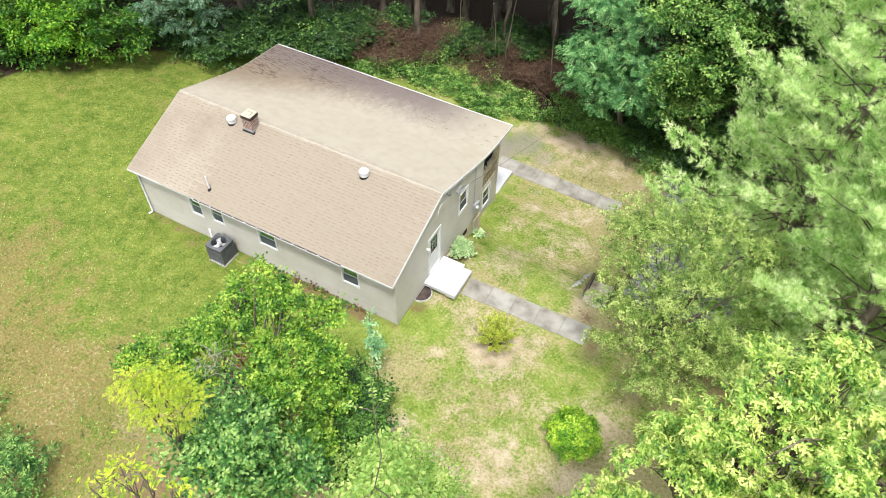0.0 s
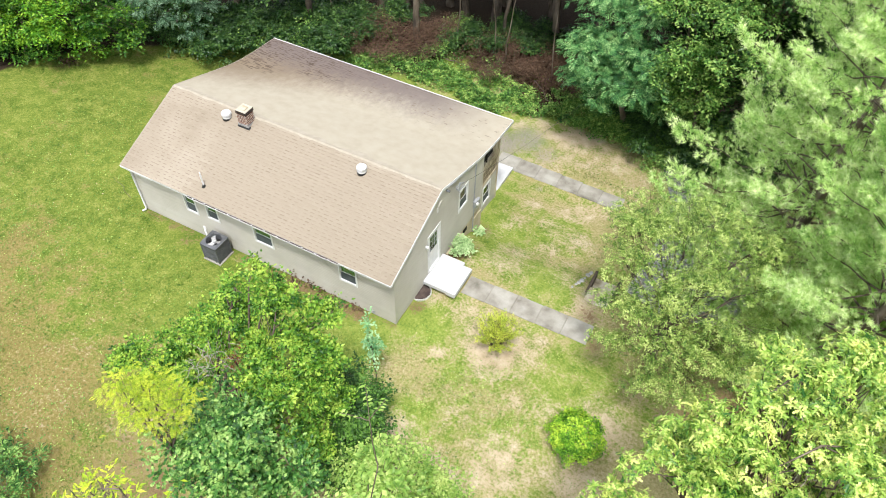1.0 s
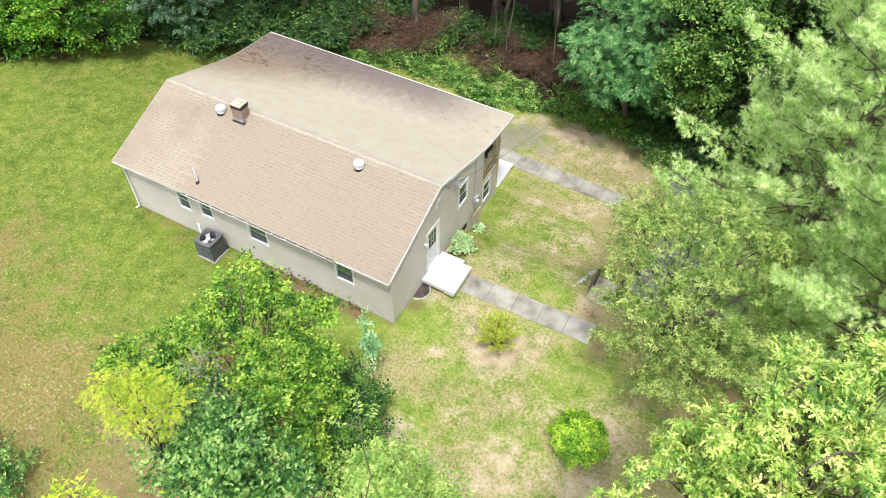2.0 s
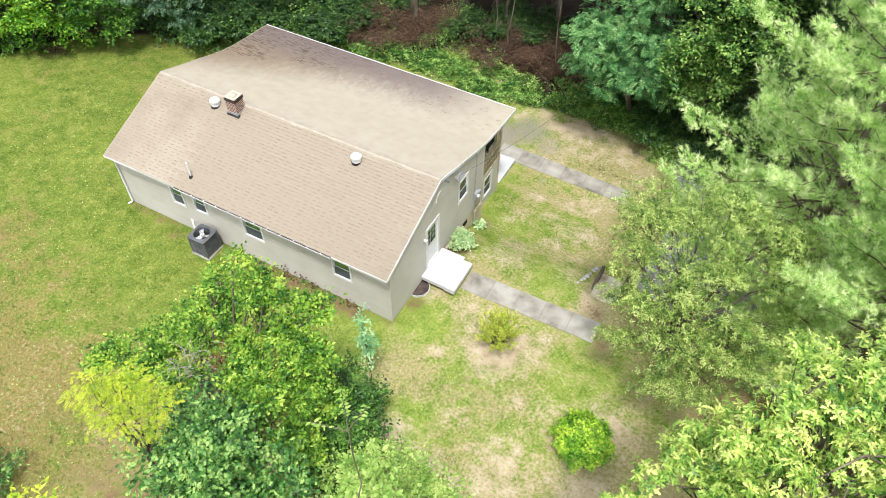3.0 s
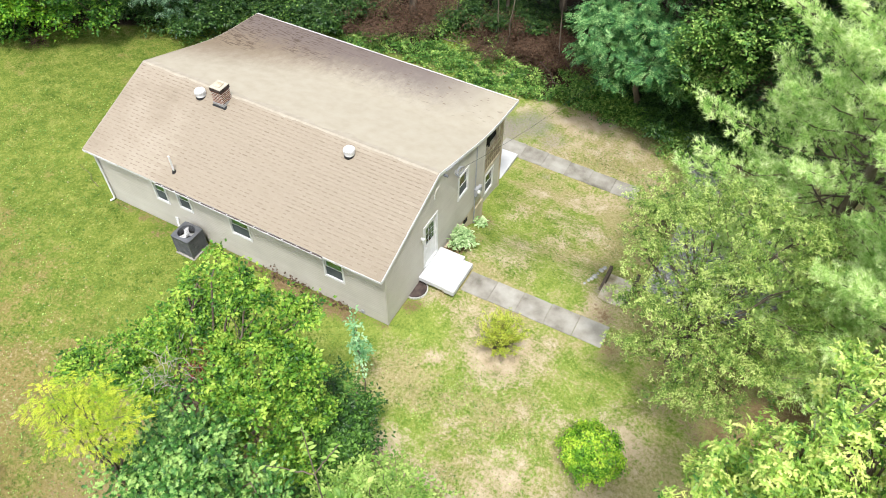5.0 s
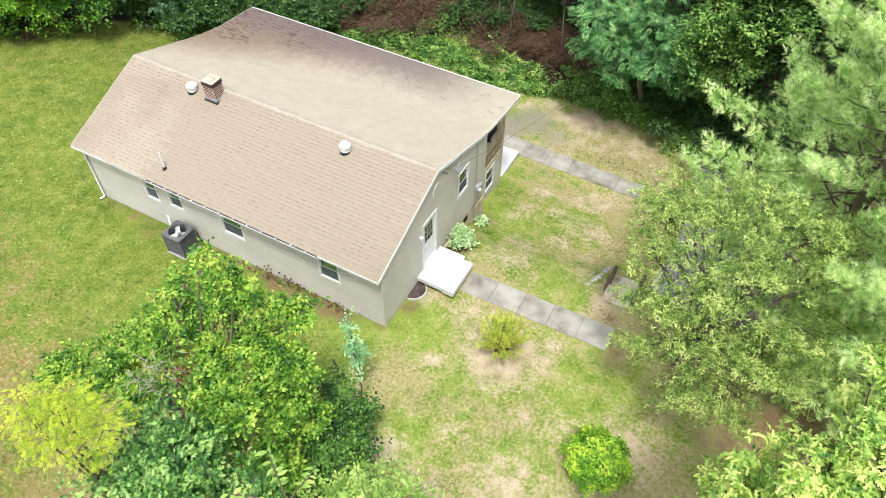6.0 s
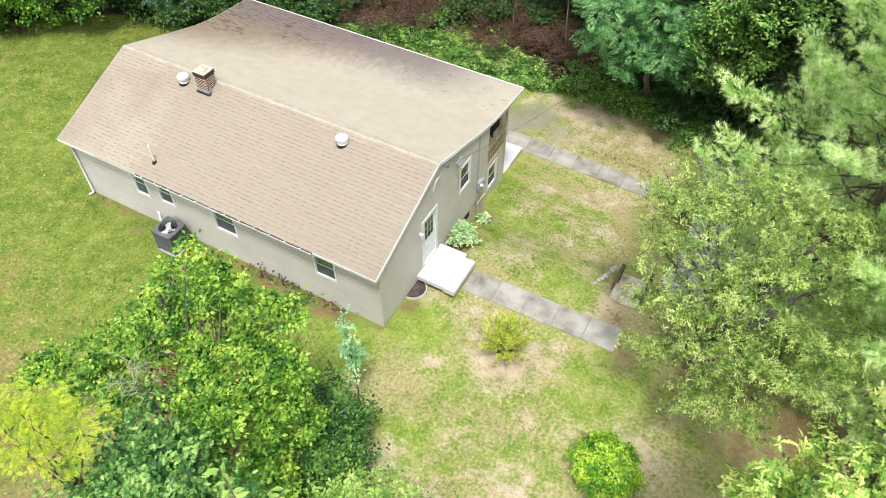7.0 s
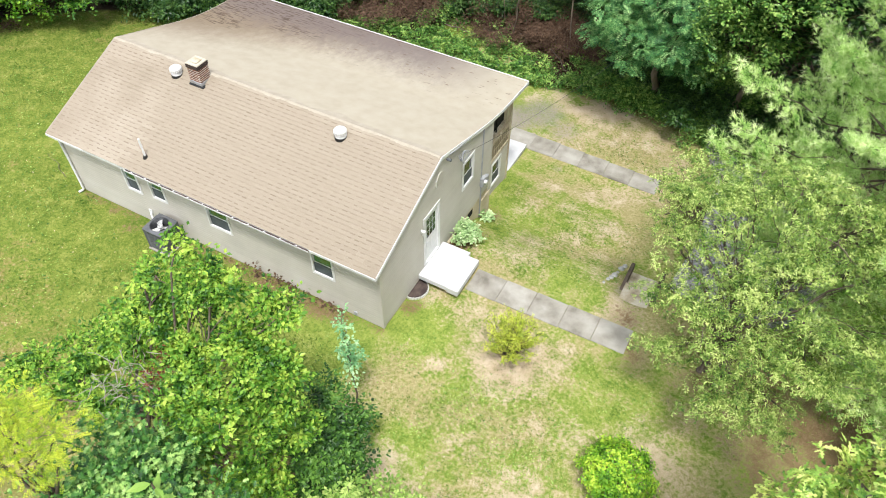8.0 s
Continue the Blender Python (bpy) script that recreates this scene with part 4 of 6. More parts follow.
def roof_vent(x, y):
    root = new("roof_vent")
    tagged(root, "white round metal roof vent", "roof vent", "roof vents")
    z = roof_z(y)
    bm = bmesh.new()
    cyl(bm, (0, 0, -0.1), 0.215, 0.205, 0.15, 24)
    part("tar_ring", bm, M_BLACK, root)
    bm = bmesh.new()
    cyl(bm, (0, 0, 0.05), 0.195, 0.19, 0.08, 24)
    part("collar", bm, M_TRIM, root)
    bm = bmesh.new()
    cyl(bm, (0, 0, 0.12), 0.15, 0.15, 0.05, 20)
    part("neck", bm, M_CONDUIT, root)
    bm = bmesh.new()
    cyl(bm, (0, 0, 0.17), 0.205, 0.215, 0.10, 28)
    cyl(bm, (0, 0, 0.27), 0.215, 0.18, 0.04, 28)
    cyl(bm, (0, 0, 0.31), 0.18, 0.08, 0.025, 28)
    part("cap", bm, M_GALV, root)
    for a in np.linspace(0, 6.283, 18, endpoint=False):
        part("rib", boxes(((math.cos(a) * 0.208 - 0.012, math.sin(a) * 0.208 - 0.012, 0.168), (math.cos(a) * 0.208 + 0.012, math.sin(a) * 0.208 + 0.012, 0.25))), M_TRIM, root)
    root.location = (x, y, z)
    return root


roof_vent(-3.36, 3.24)
roof_vent(-10.32, 3.27)


M_SOOT = material("sooty_brick", [(0.03, 0.022, 0.018), (0.075, 0.055, 0.045)], 4, 0.95, 0.003, 60, object_random=0.4)
M_CREAM = material("cream_cement", [(0.36, 0.32, 0.25), (0.46, 0.42, 0.34)], 4, 0.9, 0.003, 40)
M_CEMENT = material("grey_cement", [(0.20, 0.198, 0.195), (0.33, 0.326, 0.32)], 4, 0.9, 0.004, 40)


def chimney(x, y):
    root = new("chimney")
    tagged(root, "weathered red brick chimney with dark flashing on the roof", "chimney")
    w, d, h = 0.5, 0.5, 0.80
    z0 = roof_z(y - 0.3) - 0.05
    part("core", boxes(((-w / 2 + 0.006, -d / 2 + 0.006, 0.0), (w / 2 - 0.006, d / 2 - 0.006, 0.89))), M_MORTAR, root)
    bh, bd = 0.05, 0.05
    me = {}
    for row in range(1, 10):
        z = 0.165 + row * 0.0735
        corbel = 0.025 if row >= 8 else 0.0
        for side in range(4):
            for k in range(2):
                L = w + 2 * corbel
                if row % 2:
                    la, lb = (-L / 2 + 0.005, -L / 2 + L * 0.27) if k == 0 else (-L / 2 + L * 0.29, L / 2 - 0.055)
                else:
                    la, lb = (-L / 2 + 0.005, -L / 2 + L * 0.55) if k == 0 else (-L / 2 + L * 0.57, L / 2 - 0.055)
                key = (round(la, 4), round(lb, 4), corbel)
                if key not in me:
                    b = boxes(((la, -d / 2 - corbel, 0), (lb, -d / 2 - corbel + bd, bh)), bevel=0.004)
                    mesh = bpy.data.meshes.new("brick")
                    b.to_mesh(mesh)
                    b.free()
                    mesh.materials.append(M_SOOT if row >= 8 else M_BRICK)
                    me[key] = mesh
                ob = new("brick", me[key])
                ob.parent = root
                ob.matrix_local = Matrix.Rotation(side * math.pi / 2, 4, "Z") @ Matrix.Translation((0, 0, z))
    part("cap", boxes(((-w / 2 - 0.012, -d / 2 - 0.012, 0.895), (w / 2 + 0.012, d / 2 + 0.012, 0.92)), bevel=0.008), M_CREAM, root, "cream cement cap")
    part("flue", boxes(((-0.14, -0.14, 0.92), (0.14, 0.14, 0.955)), bevel=0.01), M_STONE, root)
    part("flashing", boxes(((-w / 2 - 0.02, -d / 2 - 0.02, -0.05), (w / 2 + 0.02, d / 2 + 0.02, 0.235)), bevel=0.006), M_CEMENT, root, "grey cement collar")
    part("tar_patch", boxes(((-w / 2 - 0.06, -d / 2 - 0.07, -0.05), (w / 2 + 0.10, d / 2 + 0.05, 0.13)), bevel=0.03), M_BLACK, root, "black roof tar")
    root.location = (x, y, z0)
    return root


chimney(-9.32, 3.40)

pipe = tagged(new("vent_pipe"), "thin white plastic vent pipe on the roof", "vent pipe")
bm = bmesh.new()
cyl(bm, (0, 0, -0.1), 0.035, 0.035, 0.9, 12)
part("pipe", bm, M_TRIM, pipe)
bm = bmesh.new()
cyl(bm, (0, 0, -0.06), 0.11, 0.06, 0.16, 16)
part("boot", bm, M_BLACK, pipe)
pipe.location = (-9.42, 0.28, roof_z(0.28))

downspout = tube("downspout", [(X0 + 0.12, -0.24, 2.82), (X0 + 0.1, -0.2, 2.74), (X0 + 0.1, -0.075, 2.55), (X0 + 0.1, -0.075, 0.16), (X0 + 0.08, -0.12, 0.09), (X0 + 0.0, -0.26, 0.06)], 0.045, M_TRIM, house, 8)


# ---- gable fittings ----
# concrete foundation below the siding, with a small basement window
part("basement_window", boxes(((0.0, 5.95, -0.3), (0.012, 6.35, -0.04))), M_DARK, house, "dark basement window")
part("ledge", boxes(((0.0, 4.3, -0.5), (0.10, 5.7, 0.07)), bevel=0.01), M_FOUND, house)
part("pier", boxes(((-0.1, 7.0, -1.9), (0.045, YB + 0.04, -0.2)), bevel=0.01), M_FOUND, house, "bare concrete pier")
# old panelled rail band and corner posts of the rear addition
band = part("rail_band", boxes(((RECESS, YB, 0.32), (RECESS + 0.03, YR, 0.44)), ((RECESS, YB, 1.20), (RECESS + 0.035, YR, 1.32)), ((RECESS, YB, 1.46), (RECESS + 0.03, YR, 1.56))), M_PLY, house, "weathered brown wooden rail band")
for i in range(12):
    y = YB + 0.16 + i * 0.2
    for z in (0.5, 0.86):
        # slots are raised plates; recess shade is put into their darker wood colour
        part("slot", boxes(((RECESS, y, z), (RECESS + 0.014, y + 0.13, z + 0.28)), bevel=0.003), M_SLOT, band)
part("post", boxes(((RECESS - 0.02, YR - 0.13, -2.4), (RECESS + 0.04, YR + 0.02, roof_z(YR) - 0.1))), M_PLY, house)
part("mullion", boxes(((RECESS - 0.06, 8.98, REAR_VENT[2]), (RECESS - 0.02, 9.05, REAR_VENT[3]))), M_DARK, house)
part("screen", boxes(((RECESS - 0.14, REAR_VENT[0], REAR_VENT[2]), (RECESS - 0.12, REAR_VENT[1], REAR_VENT[3]))), M_DARK, house, "dark insect screen")

meter = tagged(new("electric_meter"), "grey metal electric meter boxes with conduit on the gable wall", "electric meter")
part("conduit", boxes(((0.024, 6.88, 1.1), (0.064, 6.92, 3.45)), ((0.024, 6.9, -1.0), (0.064, 6.94, 0.75))), M_CONDUIT, meter)
part("box", boxes(((0.024, 6.82, 0.74), (0.17, 7.08, 1.12)), bevel=0.01), M_CONDUIT, meter)
part("box", boxes(((0.024, 7.14, 0.62), (0.15, 7.36, 0.98)), bevel=0.01), M_CONDUIT, meter)
bm = bmesh.new()
cyl(bm, (0.17, 6.95, 0.95), 0.085, 0.075, 0.1, 18, Matrix.Rotation(radians(90), 4, "Y"))
part("dial", bm, M_METAL, meter)
tube("elbow", [(0.044, 6.9, 3.4), (0.06, 6.86, 3.56), (0.07, 6.6, 3.66), (0.08, 5.9, 3.83), (0.09, 5.2, 4.04), (0.1, 4.6, 4.2), (0.1, 4.2, 4.33)], 0.022, M_CONDUIT, meter, 7)
cable = tagged(new("service_cable"), "black overhead cable with coiled slack and insulator at the roof edge", "cable")
g = np.random.default_rng(9)
for k in range(5):
    a = np.linspace(0, 6.6, 22)
    r = 0.11 + 0.02 * k
    c = np.array([0.16 + 0.03 * k, 5.0, 3.72])
    tube("coil", np.stack([c[0] + 0.05 * np.sin(a * 1.7 + k), c[1] + r * np.cos(a + k) * 1.3, c[2] + r * np.sin(a + k)], 1), 0.013, M_CONDUIT, cable, 5)
bm = bmesh.new()
cyl(bm, (0.06, 4.12, 4.2), 0.05, 0.05, 0.16, 12, Matrix.Rotation(radians(90), 4, "Y"))
part("insulator", bm, M_GREYMETAL, cable)
t = np.linspace(0, 1, 24)
far = np.array([3.2, 19.5, 2.2])
near = np.array([0.12, 5.0, 3.7])
tube("span", near + (far - near) * t[:, None] - np.array([0, 0, 1]) * (2.2 * t * (1 - t))[:, None], 0.007, M_WIRE, cable, 5)
disc = tagged(new("wall_disc"), "pale round plate on the gable wall", "wall plate")
bm = bmesh.new()
cyl(bm, (0.02, 3.72, 3.72), 0.21, 0.2, 0.035, 28, Matrix.Rotation(radians(90), 4, "Y"))
part("plate", bm, M_SIDING, disc)
part("bracket", boxes(((0.02, 3.45, 3.5), (0.05, 3.49, 3.74))), M_METAL, disc)
lamp = tagged(new("porch_lamp"), "small white wall lamp beside the door", "lamp")
part("bracket", boxes(((0.02, 2.44, 2.28), (0.05, 2.52, 2.42)), bevel=0.005), M_TRIM, lamp)
bm = bmesh.new()
cyl(bm, (0.11, 2.48, 2.2), 0.05, 0.065, 0.2, 12)
part("shade", bm, M_TRIM, lamp)

# gutter hangers along the front eave
gutter = part("gutter", boxes(((-9.9, EAVE[0] - 0.092, EAVE[1] - 0.10), (-2.3, EAVE[0] - 0.084, EAVE[1] - 0.03)), ((-9.9, EAVE[0] - 0.092, EAVE[1] - 0.10), (-2.3, EAVE[0] - 0.022, EAVE[1] - 0.092))), M_TRIM, house, "white open gutter with dark fill")
# solid dark block in place of the trough's dark inside
part("fill", boxes(((-9.9, EAVE[0] - 0.083, EAVE[1] - 0.091), (-2.3, EAVE[0] - 0.023, EAVE[1] - 0.045))), M_DARK_FILL, gutter)
for x in np.arange(-9.6, -2.3, 0.62):
    part("hanger", boxes(((x, EAVE[0] - 0.092, EAVE[1] - 0.034), (x + 0.04, EAVE[0] - 0.02, EAVE[1] - 0.022))), M_TRIM, gutter)
for x0, x1 in ((RX0, -11.9), (-2.3, RX1)):
    part("fascia", boxes(((x0, EAVE[0] - 0.05, EAVE[1] - 0.10), (x1, EAVE[0] - 0.021, EAVE[1] - 0.01))), M_TRIM, house)

# window well at the gable
well = tagged(new("window_well"), "round corrugated metal window well against the wall", "window well")
a = np.linspace(-math.pi / 2, math.pi / 2, 60)
ring = []
for r, z in ((0.47, -0.35), (0.47, 0.10), (0.50, 0.10), (0.50, -0.35)):
    rr = r + 0.012 * np.sin(a * 30)
    ring.append(np.stack([0.03 + rr * np.cos(a), 1.92 + rr * np.sin(a), np.full(60, z)], 1))
V = np.concatenate(ring)
array_mesh("liner", V, [(q * 60 + i, q * 60 + i + 1, ((q + 1) % 4) * 60 + i + 1, ((q + 1) % 4) * 60 + i) for q in range(4) for i in range(59)], M_METAL, well)
# raised disc; the well's shaded depth and dark leaf bits are in its colour
bm = bmesh.new()
bmesh.ops.create_circle(bm, cap_ends=True, segments=32, radius=0.46, matrix=Matrix.Translation((0.03, 1.92, 0.05)))
part("gravel", bm, M_DARK_FILL, well)

# stone steps and timber edging where the walkway turns
steps = tagged(new("stone_steps"), "broad tan stone steps edged with dark timbers", "steps")
for i in (1, 2):
    y0 = 3.80 + i * 1.0
    z = ground_z(6.8, y0 + 0.5) + 0.05 + 0.02 * i
    part("tread", boxes(((6.3, y0, z - 0.25), (7.28, y0 + 0.985, z)), bevel=0.015), M_STONE, steps)
for x, y0, y1 in ((6.18, 4.7, 6.9), (7.30, 4.3, 6.9)):
    z = ground_z(x, (y0 + y1) / 2)
    part("timber", boxes(((x, y0, z - 0.2), (x + 0.13, y1, z + 0.14)), bevel=0.012), M_TIMBER, steps)
driveway = tagged(new("driveway"), "dark loose gravel driveway beneath the trees", "driveway", kind="structure")
outline = [(7.6, 7.2), (9.4, 6.2), (11.5, 7.0), (13.0, 9.5), (12.5, 12.5), (10.0, 15.6), (7.9, 17.9), (6.5, 17.9), (6.7, 17.0), (7.8, 14.6), (7.9, 10.0)]
bm = bmesh.new()
vs = [bm.verts.new((x, y, ground_z(x, y) + 0.035)) for x, y in outline]
bmesh.ops.triangulate(bm, faces=[bm.faces.new(vs)])
bmesh.ops.subdivide_edges(bm, edges=bm.edges, cuts=5, use_grid_fill=True)
for v in bm.verts:
    v.co.z = ground_z(v.co.x, v.co.y) + 0.05 + 0.02 * noise.noise(v.co * 1.5)
part("gravel", bm, M_GRAVEL, driveway)
for x, y, s in ((5.72, 6.1, 0.16), (5.78, 6.4, 0.2), (5.66, 5.85, 0.13), (5.84, 7.2, 0.2), (5.9, 7.5, 0.17), (5.8, 6.8, 0.12), (5.6, 5.5, 0.1)):
    bm = bmesh.new()
    bmesh.ops.create_icosphere(bm, subdivisions=2, radius=s * 0.6)
    for v in bm.verts:
        v.co *= 1 + 0.35 * noise.noise(v.co * 6 + Vector((x * 9, y * 7, 0)))
        v.co.z *= 0.55
    st = part("stone", bm, M_WHITESTONE)
    st.location = (x, y, ground_z(x, y) + s * 0.3)
    tagged(st, "pale rough garden stone on the lawn", "stone", "pale stones")

line_set = tagged(new("refrigerant_line"), "short white insulated pipe entering the wall behind the air conditioner", "pipe")
tube("pipe", [(-9.5, -0.30, 0.15), (-9.6, -0.26, 0.5), (-9.8, -0.14, 0.62), (-9.9, -0.02, 0.64)], 0.035, M_TRIM, line_set, 8)
part("cover", boxes(((-9.98, -0.06, 0.54), (-9.82, -0.021, 0.74)), bevel=0.01), M_TRIM, line_set)
outlet = tagged(new("wall_outlet"), "small pale outlet box low on the front wall", "outlet box")
part("box", boxes(((-1.12, -0.075, 0.16), (-1.0, -0.021, 0.30)), bevel=0.008), M_CONDUIT, outlet)
g = np.random.default_rng(14)
stick = tagged(tube("fallen_branch", branch_line(g, (-16.5, 0.75, 0.03), (-14.7, 0.1, 0.05), 9, 0.05), np.linspace(0.007, 0.014, 9), M_BARK, None, 6), "thin dry branch lying on the lawn beside the house", "branch")


# ---- trees and shrubs ----
def at(base, blobs):
    return [(x - base[0], y - base[1], z - base[2], r) for x, y, z, r in blobs]


b0 = (-1.6, -6.3, 0.0)
redbud = tree("redbud_tree", b0, 2.6, at(b0, [(-1.55, -4.87, 8.0, 0.34), (-1.2, -4.8, 7.3, 0.5), (-2.44, -5.1, 6.6, 0.6), (-0.78, -5.0, 7.0, 0.65), (-1.9, -5.3, 5.9, 0.75), (-2.9, -5.7, 5.6, 0.7), (0.07, -4.6, 6.6, 0.5), (0.6, -4.3, 6.4, 0.42),
    (-3.86, -6.1, 4.3, 0.75), (-0.4, -5.2, 5.9, 0.75), (-4.5, -6.4, 3.9, 0.7), (-2.53, -6.2, 4.8, 0.75), (-0.83, -6.0, 5.55, 0.75), (-5.8, -7.3, 3.2, 0.65), (-6.45, -7.6, 2.9, 0.5), (-4.57, -7.1, 3.6, 0.75), (0.53, -5.5, 5.6, 0.65), (1.1, -5.3, 5.4, 0.55),
    (-0.62, -7.0, 5.4, 0.7), (0.42, -6.8, 5.5, 0.75), (-2.88, -7.4, 4.2, 0.6), (1.0, -6.3, 5.0, 0.75), (1.26, -5.9, 3.7, 0.75), (0.0, -7.25, 4.2, 0.65), (0.87, -7.0, 3.6, 0.8), (1.5, -7.0, 3.0, 0.7), (-0.6, -7.5, 4.5, 0.5), (-4.6, -7.7, 3.2, 0.55)]),
    L_REDBUD, LEAF_OVAL, 0.125, 3000, 10, 11, "tall green redbud with round leaves standing on lawn", 0.11, 0.34, 150, flat=0.5, up=0.85, droop=0.12, lumps=8, fine=0.7, stems=3, tumble=0.95)
b0 = (-1.5, -9.8, 0.0)
tree("golden_locust", b0, 5.2, at(b0, [(-1.2, -9.45, 8.2, 0.5), (-1.9, -9.75, 8.0, 0.55), (-1.7, -9.2, 7.4, 0.6), (-0.65, -9.1, 7.6, 0.48), (-2.3, -9.4, 7.2, 0.5), (-1.4, -9.9, 7.6, 0.45), (-0.9, -9.6, 7.0, 0.4)]),
     L_YELLOW, FROND, 0.17, 300, 5, 12, "slender locust with golden yellow feathery leaves", 0.085, 0.4, 10, droop=0.35)
b0 = (1.5, -5.0, 0.0)
tree("dark_shrub", b0, 0.9, at(b0, [(0.8, -4.25, 2.6, 0.7), (1.6, -4.25, 2.2, 0.6), (1.3, -5.0, 2.5, 0.8), (2.1, -4.9, 1.9, 0.65), (1.6, -5.8, 2.2, 0.8), (2.2, -5.7, 1.6, 0.7), (1.7, -6.4, 1.8, 0.7), (1.7, -4.2, 1.4, 0.6), (2.2, -6.2, 1.1, 0.65), (1.9, -5.2, 0.9, 0.7), (1.2, -4.3, 1.0, 0.7), (2.0, -6.9, 1.2, 0.65), (1.5, -7.3, 1.5, 0.65)]),
     L_DARK, LEAF_OVAL, 0.11, 1500, 8, 13, "dense dark green shrub beside the redbud", 0.06, 0.3, 30, "shrub", stems=3)
b0 = (0.75, -2.75, 0.0)
tree("pale_sapling", b0, 2.4, at(b0, [(0.75, -2.75, 2.3, 0.4), (0.75, -2.75, 3.0, 0.26), (0.72, -2.7, 3.6, 0.2), (0.68, -2.68, 4.1, 0.15), (0.66, -2.66, 4.5, 0.09)]),
     L_SAPLING, LEAF_OVAL, 0.11, 60, 8, 19, "thin upright sapling with blue-green leaves", 0.03, 0.25, 12, "sapling")
b0 = (0.5, -8.9, 0.0)
tree("leafy_shrub", b0, 3.5, at(b0, [(0.7, -9.0, 6.1, 1.0), (-0.5, -8.7, 5.9, 1.0), (1.6, -8.4, 5.0, 1.0), (0.3, -9.8, 5.5, 1.0), (-0.9, -9.3, 4.9, 1.0), (1.2, -9.6, 4.6, 1.1), (0.2, -8.2, 5.2, 0.9), (-0.6, -8.2, 4.6, 0.9)]),
     L_VINE, LEAF_LOBED, 0.15, 1250, 8, 14, "tall bushy sapling covered in lobed green vine leaves", 0.09, 0.45, 40, "shrub", stems=2, tumble=0.75)
b0 = (4.4, -6.5, 0.0)
tree("weedy_shrub", b0, 1.6, at(b0, [(4.4, -6.3, 3.5, 0.9), (5.2, -6.6, 3.2, 0.8), (3.6, -6.9, 3.5, 0.9), (4.6, -7.3, 3.7, 0.9), (3.2, -6.1, 2.5, 0.7), (3.0, -7.0, 3.0, 0.8), (5.4, -6.1, 2.3, 0.7)]),
     L_LOW, LEAF_OVAL, 0.11, 700, 9, 15, "loose light green weedy shrub on the lawn", 0.05, 0.4, 40, "shrub", stems=3)
b0 = (-8.6, -12.4, 0.0)
tree("weedy_shrub", b0, 0.5, at(b0, [(-8.4, -12.0, 0.8, 0.8), (-9.4, -11.6, 0.7, 0.8), (-7.4, -12.6, 0.8, 0.8), (-10.3, -12.2, 0.8, 0.9), (-8.8, -13.2, 1.1, 1.0), (-6.4, -12.9, 0.6, 0.6), (-11.4, -11.2, 0.6, 0.7), (-7.6, -11.6, 0.5, 0.6), (-12.2, -12.2, 0.8, 0.9), (-6.8, -13.6, 1.2, 0.8)]),
     L_VINE, LEAF_SLIM, 0.15, 760, 9, 20, "low green weedy clump at the edge of the lawn", 0.03, 0.4, 20, "shrub", stems=4)
b0 = (9.5, 3.4, -0.1)
tree("crabapple_tree", b0, 1.9, at(b0, [(7.0, 4.9, 5.1, 0.85), (7.0, 4.3, 4.8, 0.75), (7.9, 5.6, 5.5, 1.1), (8.6, 3.7, 5.9, 1.2), (7.6, 2.5, 3.6, 0.75), (8.8, 1.8, 4.3, 1.1), (10.4, 1.4, 4.3, 1.2), (10.9, 3.2, 6.5, 1.3), (9.9, 5.0, 6.3, 1.2), (12.0, 2.2, 5.1, 1.2), (9.8, 0.6, 2.5, 0.8), (11.6, 4.8, 6.2, 1.2), (11.2, 0.9, 3.0, 1.0), (8.2, 1.3, 2.8, 0.75), (8.9, 6.4, 5.4, 0.9), (7.6, 3.4, 4.8, 1.0), (9.2, 2.8, 5.2, 1.0), (9.8, 1.0, 3.6, 0.9), (12.3, 3.6, 5.9, 1.1), (7.3, 5.0, 5.4, 0.8), (9.3, 2.2, 4.6, 1.1), (10.3, 2.6, 5.6, 1.2), (9.0, 4.4, 5.9, 1.1), (11.3, 1.6, 4.2, 1.1), (12.4, 1.6, 3.8, 1.0), (10.4, 0.7, 2.6, 0.9), (12.9, 2.8, 4.8, 1.0)]),
     L_CRAB, LEAF_SLIM, 0.09, 9800, 7, 16, "spreading small tree with pale green leaves", 0.11, 0.34, 200, stems=3, rosette=True, shell=0.3, flat=0.7, lumps=9)
b0 = (13.6, -6.0, 0.0)
oak = tree("oak_tree", b0, 6.0, at(b0, [(12.3, -4.1, 11.9, 1.08), (11.4, -5.3, 11.2, 0.9), (10.7, -6.0, 10.2, 0.9), (12.9, -5.5, 11.8, 1.17), (11.8, -6.6, 10.6, 1.08), (10.0, -6.7, 9.0, 0.72), (13.6, -3.1, 11.5, 1.08), (13.9, -6.8, 11.5, 1.35), (14.8, -4.7, 12.0, 1.26), (11.3, -7.7, 9.6, 0.99), (12.6, -3.4, 10.3, 0.9), (11.1, -4.7, 9.7, 0.81), (12.0, -5.5, 10.7, 0.9), (13.3, -4.3, 10.8, 1.08), (10.5, -5.3, 9.2, 0.72), (9.6, -7.3, 8.4, 0.54), (12.2, -6.6, 10.4, 1.0), (13.4, -6.6, 11.0, 1.1), (11.2, -7.0, 9.4, 0.9), (14.4, -5.4, 11.4, 1.1), (12.8, -7.8, 10.0, 1.1)]),
     L_OAK, LEAF_OAK, 0.15, 3800, 8, 17, "large oak with sunlit yellow-green lobed leaves", 0.17, 0.42, 320, rosette=True, fine=0.8, lumps=9)
b0 = (3.6, 19.2, -2.4)
